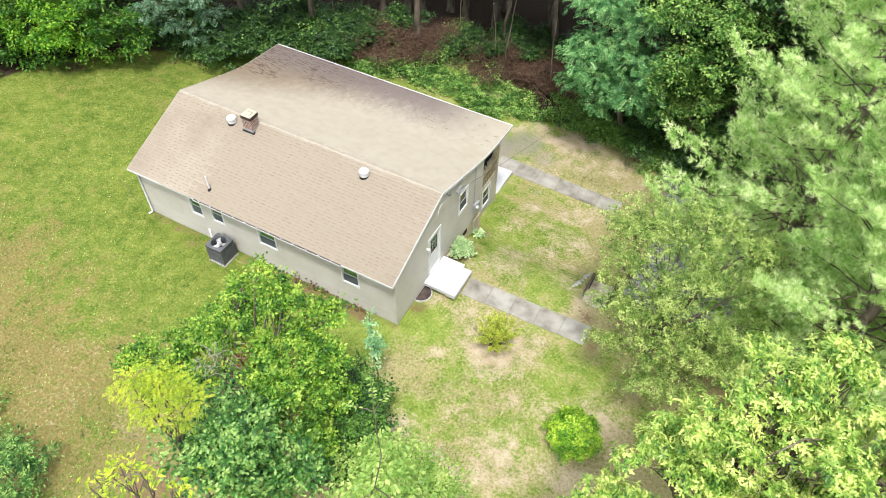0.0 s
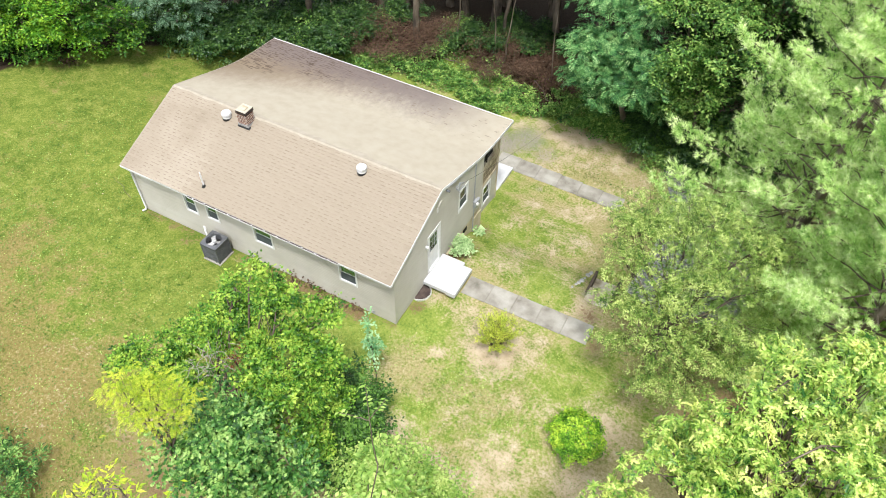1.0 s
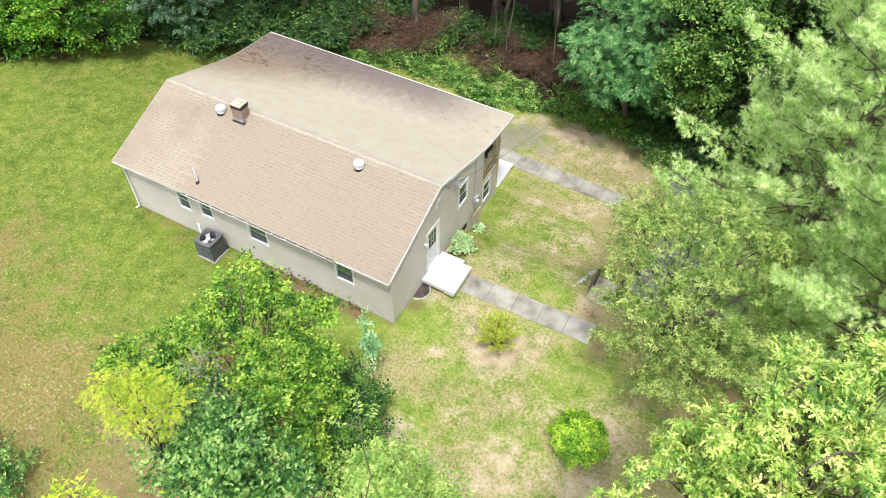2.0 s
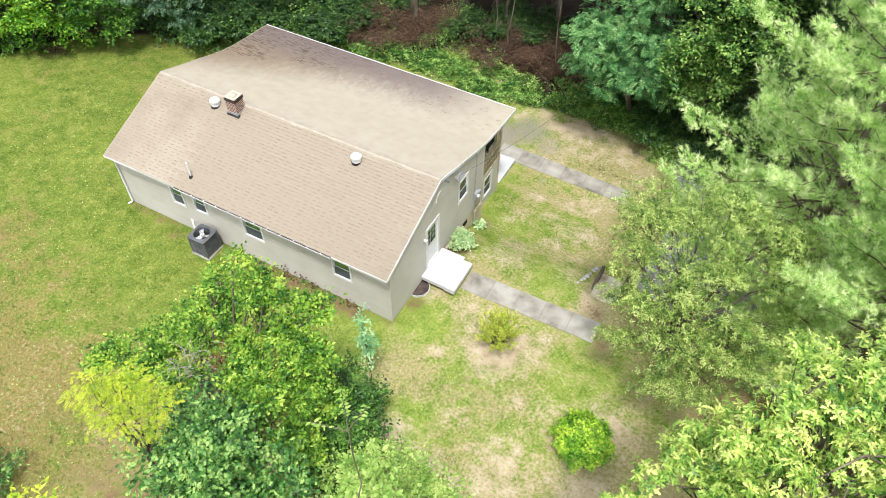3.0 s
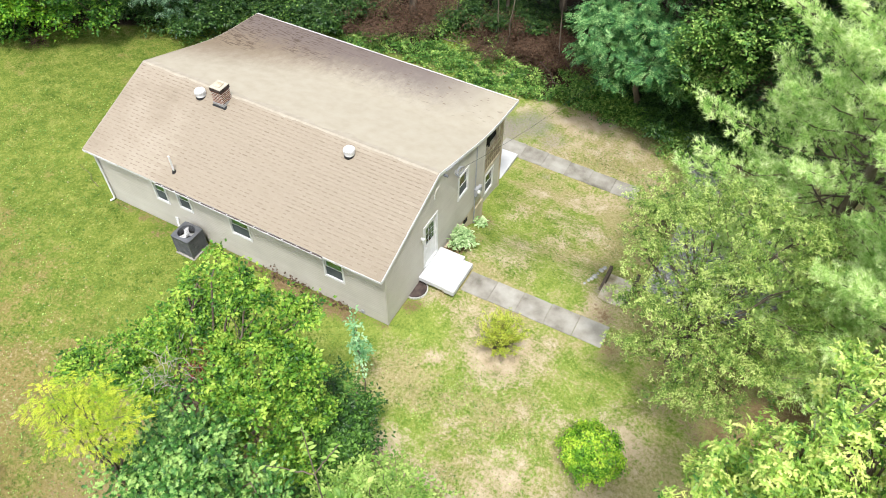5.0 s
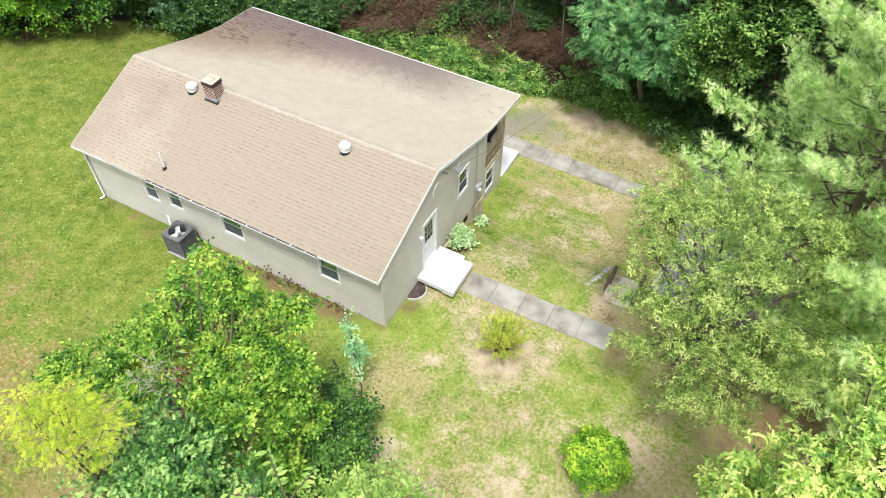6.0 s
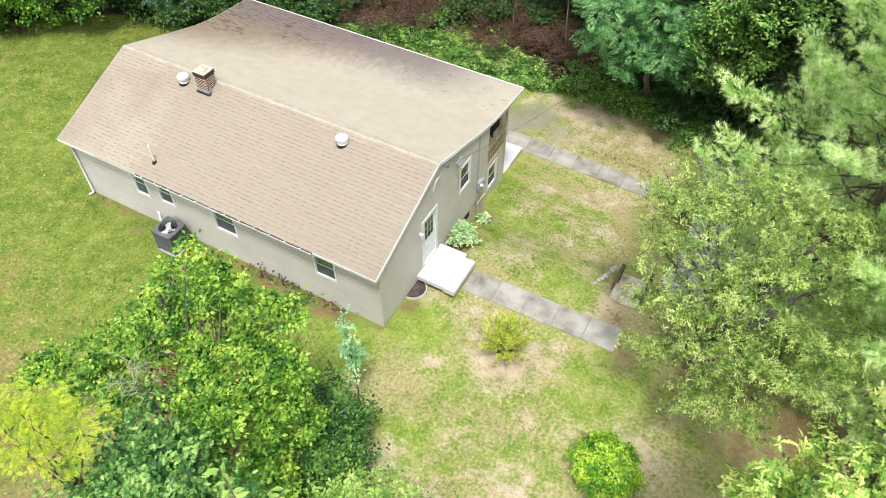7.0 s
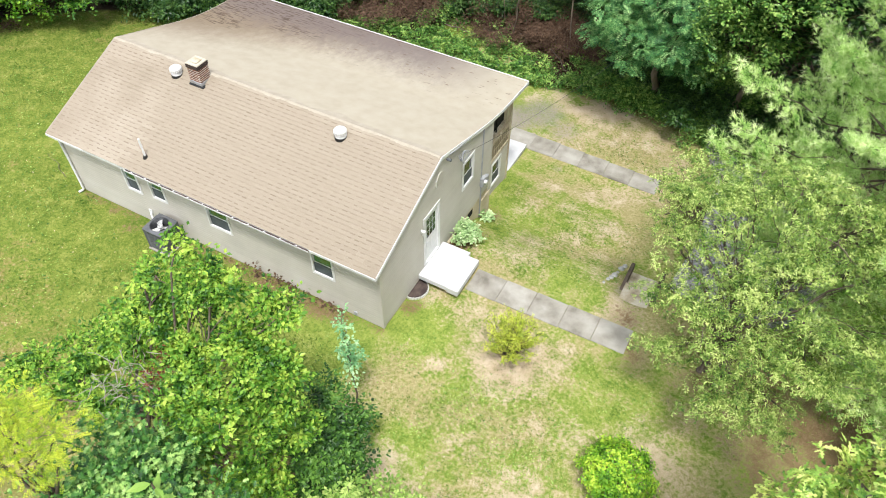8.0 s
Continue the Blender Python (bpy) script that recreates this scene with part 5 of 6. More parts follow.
tree("locust_tree", b0, 3.0, at(b0, [(0.79, 17.2, 1.78, 0.9), (1.98, 17.0, 1.69, 1.0), (3.29, 17.2, 1.55, 1.1), (2.81, 16.8, 3.08, 1.1), (4.21, 17.0, 2.85, 1.2), (1.73, 16.8, 3.31, 1.2), (3.24, 17.0, 4.2, 1.3), (4.71, 17.2, 4.0, 1.2), (1.95, 17.0, 4.36, 1.3), (1.03, 17.0, 3.83, 1.1), (4.81, 17.8, 1.09, 1.0), (3.84, 17.4, 5.6, 1.4), (2.16, 17.8, 6.4, 1.5), (0.92, 18.0, 5.9, 1.4)]),
     L_LOCUST, FROND_BIG, 0.40, 1150, 5, 18, "blue-green black locust with feathery leaves at the wood edge", 0.2, 0.6, 90, droop=0.35)


# thin weed stalks that rise out of the shrubs
def stalk(name, base, height, lean, mat, seed, label, leaf=0.2, n=9, start=0.35):
    g = np.random.default_rng(seed)
    root = new(name)
    root.location = base
    tagged(root, label, "weed")
    line = branch_line(g, (0, 0, -0.1), (lean[0], lean[1], height), 9, 0.04)
    tube("stem", line, np.linspace(0.022, 0.006, 9), M_BARK, root, 6)
    for i in range(n):
        s = start + (1 - start) * (i + 0.5) / n
        p = np.array([np.interp(s * 8, range(9), line[:, c]) for c in range(3)])
        a = 2.4 * i
        k = 8
        t = np.linspace(0.1, 1, k)
        L = leaf * 2.2 * (1.2 - 0.6 * s)
        d = np.array([math.cos(a), math.sin(a), 0.35])
        P = p + d * L * t[:, None] + np.array([0, 0, -0.5]) * (L * t * t)[:, None]
        sg = np.where(np.arange(k) % 2, 1.0, -1.0)[:, None]
        A = np.array([-math.sin(a), math.cos(a), 0.1]) * sg + d * 0.6
        v, f = scatter(P, np.array([0, 0, 1.0]) + 0.35 * ball(g, k), A, np.full(k, leaf), LEAF_SLIM)
        array_mesh("leaf_spray", v, f, mat, root)
    return root


b0 = (4.1, -13.0, 0.0)
tree("yellow_sapling", b0, 12.5, at(b0, [(4.35, -12.72, 15.55, 0.34), (3.9, -12.9, 15.3, 0.36), (4.6, -12.6, 15.1, 0.3), (3.5, -13.1, 14.9, 0.36), (4.2, -13.1, 14.6, 0.4), (3.8, -13.5, 14.2, 0.4)]),
     L_YELLOW, LEAF_SLIM, 0.1, 64, 7, 64, "slender sapling with yellowing slim leaves", 0.06, 0.22, 40, "sapling", fine=0.8)
stalk("weed_stalk", (3.9, -6.7, 0.0), 6.4, (0.05, -0.3), L_LOW, 65, "tall thin weed stalk with pale green leaves", 0.1, 16, 0.72)
stalk("weed_stalk", (4.25, -6.9, 0.0), 5.9, (0.1, 0.1), L_LOW, 66, "tall thin weed stalk with pale green leaves", 0.1, 14, 0.72)


def leader_tree():
    """A slender tree whose bare leader shoot rises close below the camera's way."""
    g = np.random.default_rng(63)
    base = np.array([6.5, -10.5, 0.0])
    blobs = [(6.2, -10.3, 12.6, 0.6), (6.8, -10.9, 12.2, 0.7), (6.0, -11.0, 11.4, 0.8), (7.0, -10.2, 11.0, 0.8), (6.5, -11.4, 10.4, 0.9), (5.8, -10.4, 10.2, 0.8)]
    root = tree("slender_tree", tuple(base), 8.5, at(base, blobs), L_LOW, LEAF_OVAL, 0.12, 420, 8, 63, "slender tree with a sparse yellowing leader shoot", 0.09, 0.4, 40)
    shoots = [((6.5, -10.5, 10.0), (6.62, -10.52, 16.73), 1.0), ((6.57, -10.5, 15.75), (6.32, -10.74, 16.15), 0.4), ((6.57, -10.5, 15.75), (6.74, -10.3, 16.15), 0.4)]
    for a, b, span in shoots:
        line = branch_line(g, np.array(a) - base, np.array(b) - base, 9, 0.03)
        tube("shoot", line, np.linspace(0.02 if span == 1.0 else 0.008, 0.004, 9), M_BARK, root, 6)
        d = line[-1] - line[-2]
        d = d / np.linalg.norm(d)
        n = 14 if span == 1.0 else 8
        for i in range(n):
            p = line[-1] - d * (0.55 if span == 1.0 else 0.25) * (1 - i / (n - 1))
            az = math.pi * (i % 2) + g.normal() * 0.4 + 0.5
            out = np.array([math.cos(az), math.sin(az), 0.25]) + 0.35 * d
            v, f = scatter(p[None, :], np.array([[0, 0, 1.0]]) + 0.4 * ball(g, 1), out[None, :], np.array([g.uniform(0.055, 0.09)]), LEAF_LONG)
            array_mesh("leaf", v, f, L_LOW, root)
    return root


LEAF_LONG = (np.array([(0, 0, 0), (0.16, 0.25, 0.05), (0.2, 0.55, 0.04), (0, 1, -0.18), (-0.2, 0.55, 0.04), (-0.16, 0.25, 0.05), (0, 0.5, -0.02)], float), np.array([(0, 1, 6), (1, 2, 6), (2, 3, 6), (3, 4, 6), (4, 5, 6), (5, 0, 6)]))
leader_tree()

# reddish seed heads and bare grey twigs in the redbud
g = np.random.default_rng(66)
P = np.array([0.3, -0.2, 5.6]) + g.normal(size=(260, 3)) * np.array([0.35, 0.3, 0.2])
v, f = scatter(P, ball(g, 260), ball(g, 260) + np.array([0, 0, -0.6]), g.uniform(0.06, 0.12, 260), LEAF_SLIM)
tagged(array_mesh("seed_pod_cluster", v, f, material("seed_pod", [(0.10, 0.02, 0.015), (0.22, 0.05, 0.03)], 5, 0.7, island=0.4), redbud, "dark red seed pods"), kind="stuff")


M_TWIG = material("grey_twig", [(0.22, 0.2, 0.17), (0.36, 0.33, 0.29)], 5, 0.9)


def bare_twigs(parent, centre, spread, n, seed):
    g = np.random.default_rng(seed)
    chunks = []
    for i in range(n):
        a = np.array(centre) + g.normal(size=3) * spread * 0.4
        b = a + ball(g, 1)[0] * np.array([1, 1, 0.5]) * spread * g.uniform(0.5, 1.2)
        chunks.append(tube_arrays(branch_line(g, a, b, 5, 0.2), np.linspace(0.012, 0.004, 5), 4))
    v, f = join(chunks)
    tagged(array_mesh("bare_twig_work", v, f, M_TWIG, parent), "bare grey twigs", kind="stuff")


bare_twigs(redbud, (-0.9, -0.6, 5.2), 0.8, 40, 67)
for c in ((-1.4, 1.7, 11.2), (-2.2, 0.8, 10.6), (-0.6, 0.6, 11.4)):
    bare_twigs(oak, c, 0.55, 22, int(68 + abs(10 * c[0])))


def pine(name, base, height, reach, seed, low=1.5, dense=6):
    """A white pine: whorls of limbs that turn up at the ends, each with side twigs that carry upright brushes of needles."""
    rng = np.random.default_rng(seed)
    root = new(name)
    root.location = base
    tagged(root, "tall white pine with soft pale green needles", "tree", "pines")
    tube("trunk", branch_line(rng, (0, 0, -0.3), (0.15, -0.1, height), 10, 0.01), np.linspace(0.28, 0.03, 10), M_BARK, root, 9)
    pts, dirs, wood = [], [], []
    z = low
    while z < height - 0.3:
        t = (z - low) / (height - low)
        R = reach * (1 - t) ** 0.75 * (0.75 + 0.4 * min(1, t * 4))
        a0 = rng.uniform(0, 6.28)
        for i in range(6):
            a = a0 + 2 * math.pi * i / 6 + rng.normal() * 0.25
            L = R * rng.uniform(0.66, 1.14) + 0.3
            z0 = z + rng.uniform(-0.35, 0.35)
            tip = np.array([math.cos(a) * L, math.sin(a) * L, z0 + L * (0.12 + 0.45 * t)])
            line = branch_line(rng, (0, 0, z0), tip, 7, 0.06, -0.07)
            wood.append(tube_arrays(line, np.linspace(0.05 * (1 - 0.6 * t), 0.008, 7), 5))
            fwd, side = np.array([math.cos(a), math.sin(a), 0]), np.array([-math.sin(a), math.cos(a), 0])
            for s in np.linspace(0.3, 1.0, int(4 + 3.5 * L)):
                p = np.array([np.interp(s * 6, range(7), line[:, c]) for c in range(3)])
                w = 0.36 * L * (1.06 - s) + 0.12
                for q in range(3):
                    o = rng.uniform(-1, 1) * w
                    end = p + side * o + fwd * abs(o) * 0.7 + np.array([0, 0, rng.uniform(-0.03, 0.22)])
                    way = fwd * 0.55 + side * np.sign(o) * 0.35 + np.array([0, 0, 0.7]) + rng.normal(size=3) * 0.15
                    for e in range(dense):
                        pts.append(end - way * (0.07 * e - 0.1) + rng.normal(size=3) * 0.045)
                        dirs.append(way + rng.normal(size=3) * 0.24)
        z += rng.uniform(0.6, 0.95)
    P, D = np.array(pts), np.array(dirs)
    v, f = scatter(P, ball(rng, len(P)), D, rng.uniform(0.17, 0.27, len(P)), NEEDLES)
    array_mesh("needle_crown", v, f, L_PINE, root)
    v, f = join(wood)
    array_mesh("branch_work", v, f, M_BARK, root, smooth=True)
    return root


pine("pine_tree", (13.0, 9.8, -1.6), 20.5, 5.8, 21, 1.5)
pine("pine_tree", (15.4, 4.2, -0.2), 16.5, 4.5, 22, 1.5)
pine("pine_tree", (17.5, 15.5, -2.0), 19.0, 5.2, 23, 4.0, 3)


b0 = (7.4, 19.0, -2.3)
tree("edge_tree", b0, 4.0, at(b0, [(5.66, 17.2, 2.35, 1.0), (6.96, 16.8, 2.46, 0.9), (5.55, 16.8, 3.94, 1.2), (6.79, 16.5, 3.97, 1.2), (7.86, 16.5, 3.52, 1.0), (5.91, 16.8, 5.09, 1.3), (7.3, 16.5, 5.16, 1.3), (6.63, 17.0, 6.6, 1.5), (7.84, 17.0, 7.4, 1.5), (5.16, 17.4, 6.8, 1.5), (8.31, 16.5, 5.95, 1.2)]),
     L_UNDER, LEAF_OVAL, 0.15, 1500, 9, 24, "green broadleaf tree between the locust and the pines", 0.18, 0.5, 60)
b0 = (6.2, 19.8, -2.4)
tree("leafy_shrub", b0, 0.8, at(b0, [(6.0, 19.3, -0.4, 0.9), (5.2, 19.7, -0.6, 0.9), (6.9, 19.5, -0.2, 1.0), (5.9, 20.0, 0.6, 1.1), (4.4, 20.0, -1.0, 0.8), (7.6, 19.2, -0.6, 0.9), (7.0, 20.0, 0.9, 1.1), (8.4, 18.8, 0.0, 1.0)]),
     L_UNDER, LEAF_OVAL, 0.12, 1100, 9, 25, "large green leafy shrub at the wood edge", 0.06, 0.4, 30, "shrub", stems=3)


# woods
def wood_tree(seed, low, mat, size, label, template=LEAF_OVAL, clusters=1050, per=9, height=15.0):
    rng = np.random.default_rng(seed)
    blobs = []
    for i in range(26):
        z = low + (height - low) * rng.random() ** 0.9
        r = 3.6 * (1 - 0.55 * (z - low) / (height - low))
        a = rng.uniform(0, 6.28)
        d = r * rng.uniform(0.35, 1.0)
        blobs.append((math.cos(a) * d, math.sin(a) * d, z, rng.uniform(1.0, 1.7)))
    return tree("woodland_tree", (0, 0, 0), height * 0.45, blobs, mat, template, size, clusters, per, seed, label, 0.24, 0.8, 60, group="woods", shell=0.4)


woods = [wood_tree(31, 3.0, L_WOODS, 0.28, "dark green broadleaf tree in the surrounding woods"),
         wood_tree(32, 2.2, L_WOODS, 0.28, "dark green broadleaf tree in the surrounding woods"),
         wood_tree(33, 5.0, L_WOODS, 0.28, "tall dark broadleaf tree in the surrounding woods", height=18.0),
         wood_tree(34, 1.0, L_MAPLE, 0.20, "bright green maple with low boughs at the wood edge", LEAF_LOBED, 1100, 9, 9.0)]


def undergrowth(seed, mat, size, label, template=LEAF_OVAL, h=1.5, clusters=420, name="wild_shrub"):
    rng = np.random.default_rng(seed)
    blobs = [(rng.normal() * 0.9, rng.normal() * 0.9, h * rng.uniform(0.25, 0.8), rng.uniform(0.5, 0.85)) for i in range(9)]
    return tree(name, (0, 0, 0), 0.4, blobs, mat, template, size, clusters, 7, seed, label, 0.03, 0.4, 14, "shrub", "undergrowth", stems=3)


shrubs = [undergrowth(41, L_UNDER, 0.17, "green wild shrub at the edge of the woods"),
          undergrowth(42, L_WOODS, 0.17, "dark green wild shrub at the edge of the woods", h=1.9),
          undergrowth(43, L_UNDER, 0.15, "low green wild shrub at the edge of the woods", h=0.9),
          undergrowth(44, M_DEADLEAF, 0.12, "heap of brown dead brush at the edge of the woods", LEAF_SLIM, 1.5, 360, "dead_brush")]

# boughs that hang over the far edge of the lawn
L_SILVER = leaf_material("silvery_leaf", (0.02, 0.065, 0.028), (0.07, 0.155, 0.075), (0.24, 0.37, 0.23), 0.3)
b0 = (-30.4, 7.6, -0.6)
tree("maple_tree", b0, 3.2, at(b0, [(-27.5, 5.8, 1.5, 0.90), (-25.6, 6.9, 1.5, 0.90), (-26.0, 6.3, 2.2, 1.00), (-25.2, 7.2, 1.0, 0.75), (-24.2, 7.8, 0.4, 0.50), (-26.6, 6.2, 3.8, 1.00), (-25.4, 7.2, 3.2, 0.90), (-26.1, 6.3, 3.0, 1.00), (-28.0, 5.2, 2.6, 0.90)]),
     leaf_material("bright_maple_leaf", (0.03, 0.13, 0.010), (0.115, 0.31, 0.02), (0.34, 0.55, 0.045), 0.4), LEAF_LOBED, 0.15, 850, 9, 35, "maple with bright yellow-green low boughs over the lawn", 0.2, 0.6, 40, flat=0.5)
b0 = (-29.0, 9.8, -0.9)
tree("maple_tree", b0, 3.2, at(b0, [(-28.7, 4.9, 0.9, 0.90), (-24.0, 8.0, 1.6, 0.90), (-23.1, 8.7, 0.9, 0.80), (-24.4, 7.9, 2.4, 1.00), (-23.3, 8.8, 2.6, 1.00), (-28.5, 5.7, 3.4, 1.00), (-22.7, 9.3, 1.6, 0.90), (-28.9, 5.1, 2.0, 0.90), (-26.7, 6.2, 0.6, 0.70), (-27.8, 5.4, 0.4, 0.60), (-24.3, 8.0, 3.8, 1.00)]),
     L_MAPLE, LEAF_LOBED, 0.17, 760, 9, 36, "maple with dark green low boughs over the lawn", 0.2, 0.6, 40, flat=0.5)
b0 = (-23.6, 14.0, -1.3)
tree("locust_tree", b0, 2.4, at(b0, [(-21.9, 10.8, 1.8, 0.70), (-20.6, 11.4, 1.3, 0.60), (-22.4, 10.4, 2.8, 0.80), (-20.0, 12.2, 2.2, 0.70), (-21.1, 11.3, 2.8, 0.70), (-20.1, 11.9, 3.2, 0.80)]),
     L_SILVER, FROND_BIG, 0.38, 130, 5, 37, "silvery green feathery tree at the edge of the woods", 0.12, 0.6, 30, droop=0.3)

rng = np.random.default_rng(5)
first = {}


def plant(src, x, y, s=1.0, z=None):
    z = ground_z(x, y) - 0.05 if z is None else z
    m = Matrix.Translation((x, y, z)) @ Matrix.Rotation(rng.uniform(0, 6.28), 4, "Z")
    if src.name not in first:
        first[src.name] = True
        src.matrix_basis = m @ Matrix.Scale(s, 4)
        return src
    ob = copy_thing(src, m)
    ob.scale = (s, s, s)
    return ob


# maples with low boughs along the far side of the lawn
for x, y, s in ((-28.2, 8.6, 0.8), (-30.6, 5.4, 0.85), (-32.6, 1.6, 0.9), (-32.0, 9.6, 0.95), (-32.0, 6.2, 0.8)):
    plant(woods[3], x, y, s, ground_z(x, y) - 1.1)
for x, y, s, k in ((-25.4, 12.0, 0.8, 1), (-23.2, 13.4, 0.75, 0), (-27.4, 11.6, 0.8, 0), (-26.0, 14.0, 0.9, 1)):
    plant(woods[k], x, y, s, ground_z(x, y) - 2.0)
for x in np.arange(-32, 9, 3.1):
    e = wood_edge(max(x, -29.5))
    for d in (3.4, 7.0, 11.5):
        xx, yy = x + rng.normal() * 0.7 - (d * 0.35 if x < -18 else 0), e + d + rng.normal() * 0.8
        if (-14 < xx < 0 and d < 4) or (xx < -21 and d < 8):
            continue
        plant(woods[int(rng.integers(3))], xx, yy, rng.uniform(0.85, 1.2))
# the first four are unseen trees, added to shade the left lawn
for x, y in ((-37, 3), (-36.5, -3), (-38, -9), (-36, 8), (-40, -4), (-42, -12), (-44, -22), (9, 19), (13, 21), (18, 19), (22, 12), (22, 5), (21, -3), (20, -12), (24, -8), (25, 9)):
    plant(woods[int(rng.integers(3))], x, y, rng.uniform(0.9, 1.15))
plant(woods[1], 8.8, 20.5, 1.0)
for x, y, s in ((-12.6, 24.2, 0.8), (-9.4, 24.6, 0.75), (-6.6, 25.4, 0.8), (-3.0, 24.6, 0.75), (-0.4, 24.8, 0.8), (-8.0, 28.0, 0.9), (-4.6, 28.6, 0.9), (-11.4, 28.0, 0.9), (-14.6, 22.4, 0.75), (-1.4, 28.0, 0.9)):
    plant(woods[2], x, y, s + 0.3)
# undergrowth along the edge
for x in np.arange(-21.5, 7.5, 0.85):
    e = wood_edge(x)
    for d in (0.5, 1.9, 3.4):
        if -13.6 < x < 1.0:
            heap = -13.4 < x < -9.2 or -7.0 < x < 0.8
            if (d < 1 and not (heap and rng.random() < 0.6)) or (not heap and rng.random() < 0.35) or (heap and d > 3 and rng.random() < 0.6):
                continue
            k = (3 if d < 3 else 1) if heap else int(rng.choice([1, 2]))
        else:
            k = int(rng.choice([1, 1, 1, 0])) if x < -13 else int(rng.choice([0, 0, 1, 2])) if x < 2 else int(rng.choice([0, 1, 1]))
        plant(shrubs[k], x + rng.normal() * 0.3, e + d + rng.normal() * 0.35, rng.uniform(0.75, 1.15))
for x, y in ((-25.2, 9.6), (-27.8, 7.0), (-30.0, 2.6), (-23.0, 11.4), (-29.0, 5.0), (-24.0, 10.6)):
    plant(shrubs[1], x - 0.6, y + 0.9, 0.7)
for x, y, s in ((9.4, 17.6, 1.3), (4.0, 20.0, 1.0), (5.6, 20.4, 1.2)):
    plant(shrubs[1], x, y, s)


for x in np.arange(0.4, 8.2, 0.62):
    plant(shrubs[0 if rng.random() < 0.6 else 2], x, 19.45 - 0.2 * max(0.0, x - 0.8) + 0.25 * math.sin(2.3 * x) + 0.15 * rng.normal(), rng.uniform(0.5, 0.85))


def snag(x, y, h, r, lean, seed, label):
    """A bare trunk, broken off at the top, pale at the break."""
    g = np.random.default_rng(seed)
    root = tagged(new("bare_tree"), label, "tree trunk")
    root.location = (x, y, ground_z(x, y))
    line = branch_line(g, (0, 0, -0.3), (lean[0], lean[1], h), 9, 0.015)
    tube("trunk", line, np.linspace(r * 1.25, r * 0.85, 9), M_BARK, root, 12)
    bm = bmesh.new()
    ring = [bm.verts.new((line[-1][0] + r * 0.85 * math.cos(a), line[-1][1] + r * 0.85 * math.sin(a), line[-1][2] + g.uniform(-0.02, 0.12))) for a in np.linspace(0, 6.283, 14, endpoint=False)]
    top = bm.verts.new((line[-1][0], line[-1][1], line[-1][2] + 0.03))
    for i in range(14):
        bm.faces.new((ring[i], ring[(i + 1) % 14], top))
    part("broken_end", bm, M_STONE, root, "pale splintered wood")
    return root


snag(-10.5, 19.9, 3.7, 0.2, (0.0, 0.1), 75, "pale broken-off tree trunk standing in dead brush")
for x, y, h, r, lean in ((-18.6, 19.0, 11.0, 0.24, (-0.8, 0.6)), (-16.2, 21.5, 12.0, 0.16, (0.3, 0.2)), (-6.0, 23.2, 10.0, 0.09, (0.5, 0.0)), (-3.6, 25.5, 12.0, 0.12, (-0.4, 0.3)), (-8.0, 26.0, 12.0, 0.14, (0.2, 0.2)), (-13.0, 25.0, 12.0, 0.15, (0.1, 0.0))):
    snag(x, y, h, r, lean, int(90 + 3 * abs(x)), "bare slender tree trunk in the shade of the woods")
for x, y, h, lean in ((-4.9, 20.8, 6.0, (0.5, 0.2)), (-5.3, 21.0, 4.6, (-0.6, 0.1)), (-1.7, 21.2, 7.0, (-0.5, 0.3)), (-8.2, 21.0, 5.0, (0.2, 0.1)), (-15.6, 18.4, 5.0, (-0.5, 0.2))):
    snag(x, y, h, 0.032, lean, int(400 + 7 * abs(x)), "thin grey-brown sapling stem at the edge of the woods")
for a, c, r in (((-2.6, 20.6), (0.2, 18.6), 0.05), ((-1.2, 21.0), (0.9, 19.8), 0.04), ((-3.6, 19.4), (-2.0, 19.9), 0.07), ((-9.0, 19.3), (-6.6, 19.8), 0.05)):
    g = np.random.default_rng(int(100 + 10 * abs(a[0])))
    p, q = (*a, ground_z(*a) + 0.45), (*c, ground_z(*c) + 0.12)
    tagged(tube("fallen_branch", branch_line(g, p, q, 8, 0.08), np.linspace(r, r * 0.4, 8), M_BARK, None, 7), "grey fallen branch lying on dead brush", "branch")


# clipped round bush
def round_bush(base, r, h):
    g = np.random.default_rng(51)
    root = new("round_bush")
    root.location = base
    tagged(root, "clipped round bright green bush on the lawn", "bush")
    n = 7000
    d = ball(g, n)
    d[:, 2] = np.abs(d[:, 2]) * 1.0 - 0.25 * (g.random(n) < 0.35)
    bumps = 1 + 0.12 * np.sin(11 * d[:, 1] + 4 * d[:, 2]) * np.sin(9 * d[:, 0] + 1) + 0.12 * np.sin(7 * d[:, 0] + 2) * np.cos(6 * d[:, 1]) + g.normal(size=n) * 0.06
    P = d * np.array([r, r, h * 0.55])[None, :] * bumps[:, None] * (0.82 + 0.2 * g.random(n))[:, None] + np.array([0, 0, h * 0.45])
    v, f = scatter(P, d + 0.7 * ball(g, n) + np.array([0, 0, 0.3]), d + 0.9 * ball(g, n) + np.array([0, 0, 0.5]), g.uniform(0.06, 0.11, n), LEAF_OVAL)
    array_mesh("foliage", v, f, L_BOX, root)
    chunks = [tube_arrays(branch_line(g, (g.normal() * 0.05, g.normal() * 0.05, -0.1), ball(g, 1)[0] * np.array([r, r, 0.2]) * 0.6 + np.array([0, 0, h * 0.5]), 5), np.linspace(0.02, 0.006, 5), 5) for i in range(26)]
    v, f = join(chunks)
    array_mesh("stem_work", v, f, M_BARK, root)


round_bush((8.4, -1.45, 0.0), 1.0, 1.4)


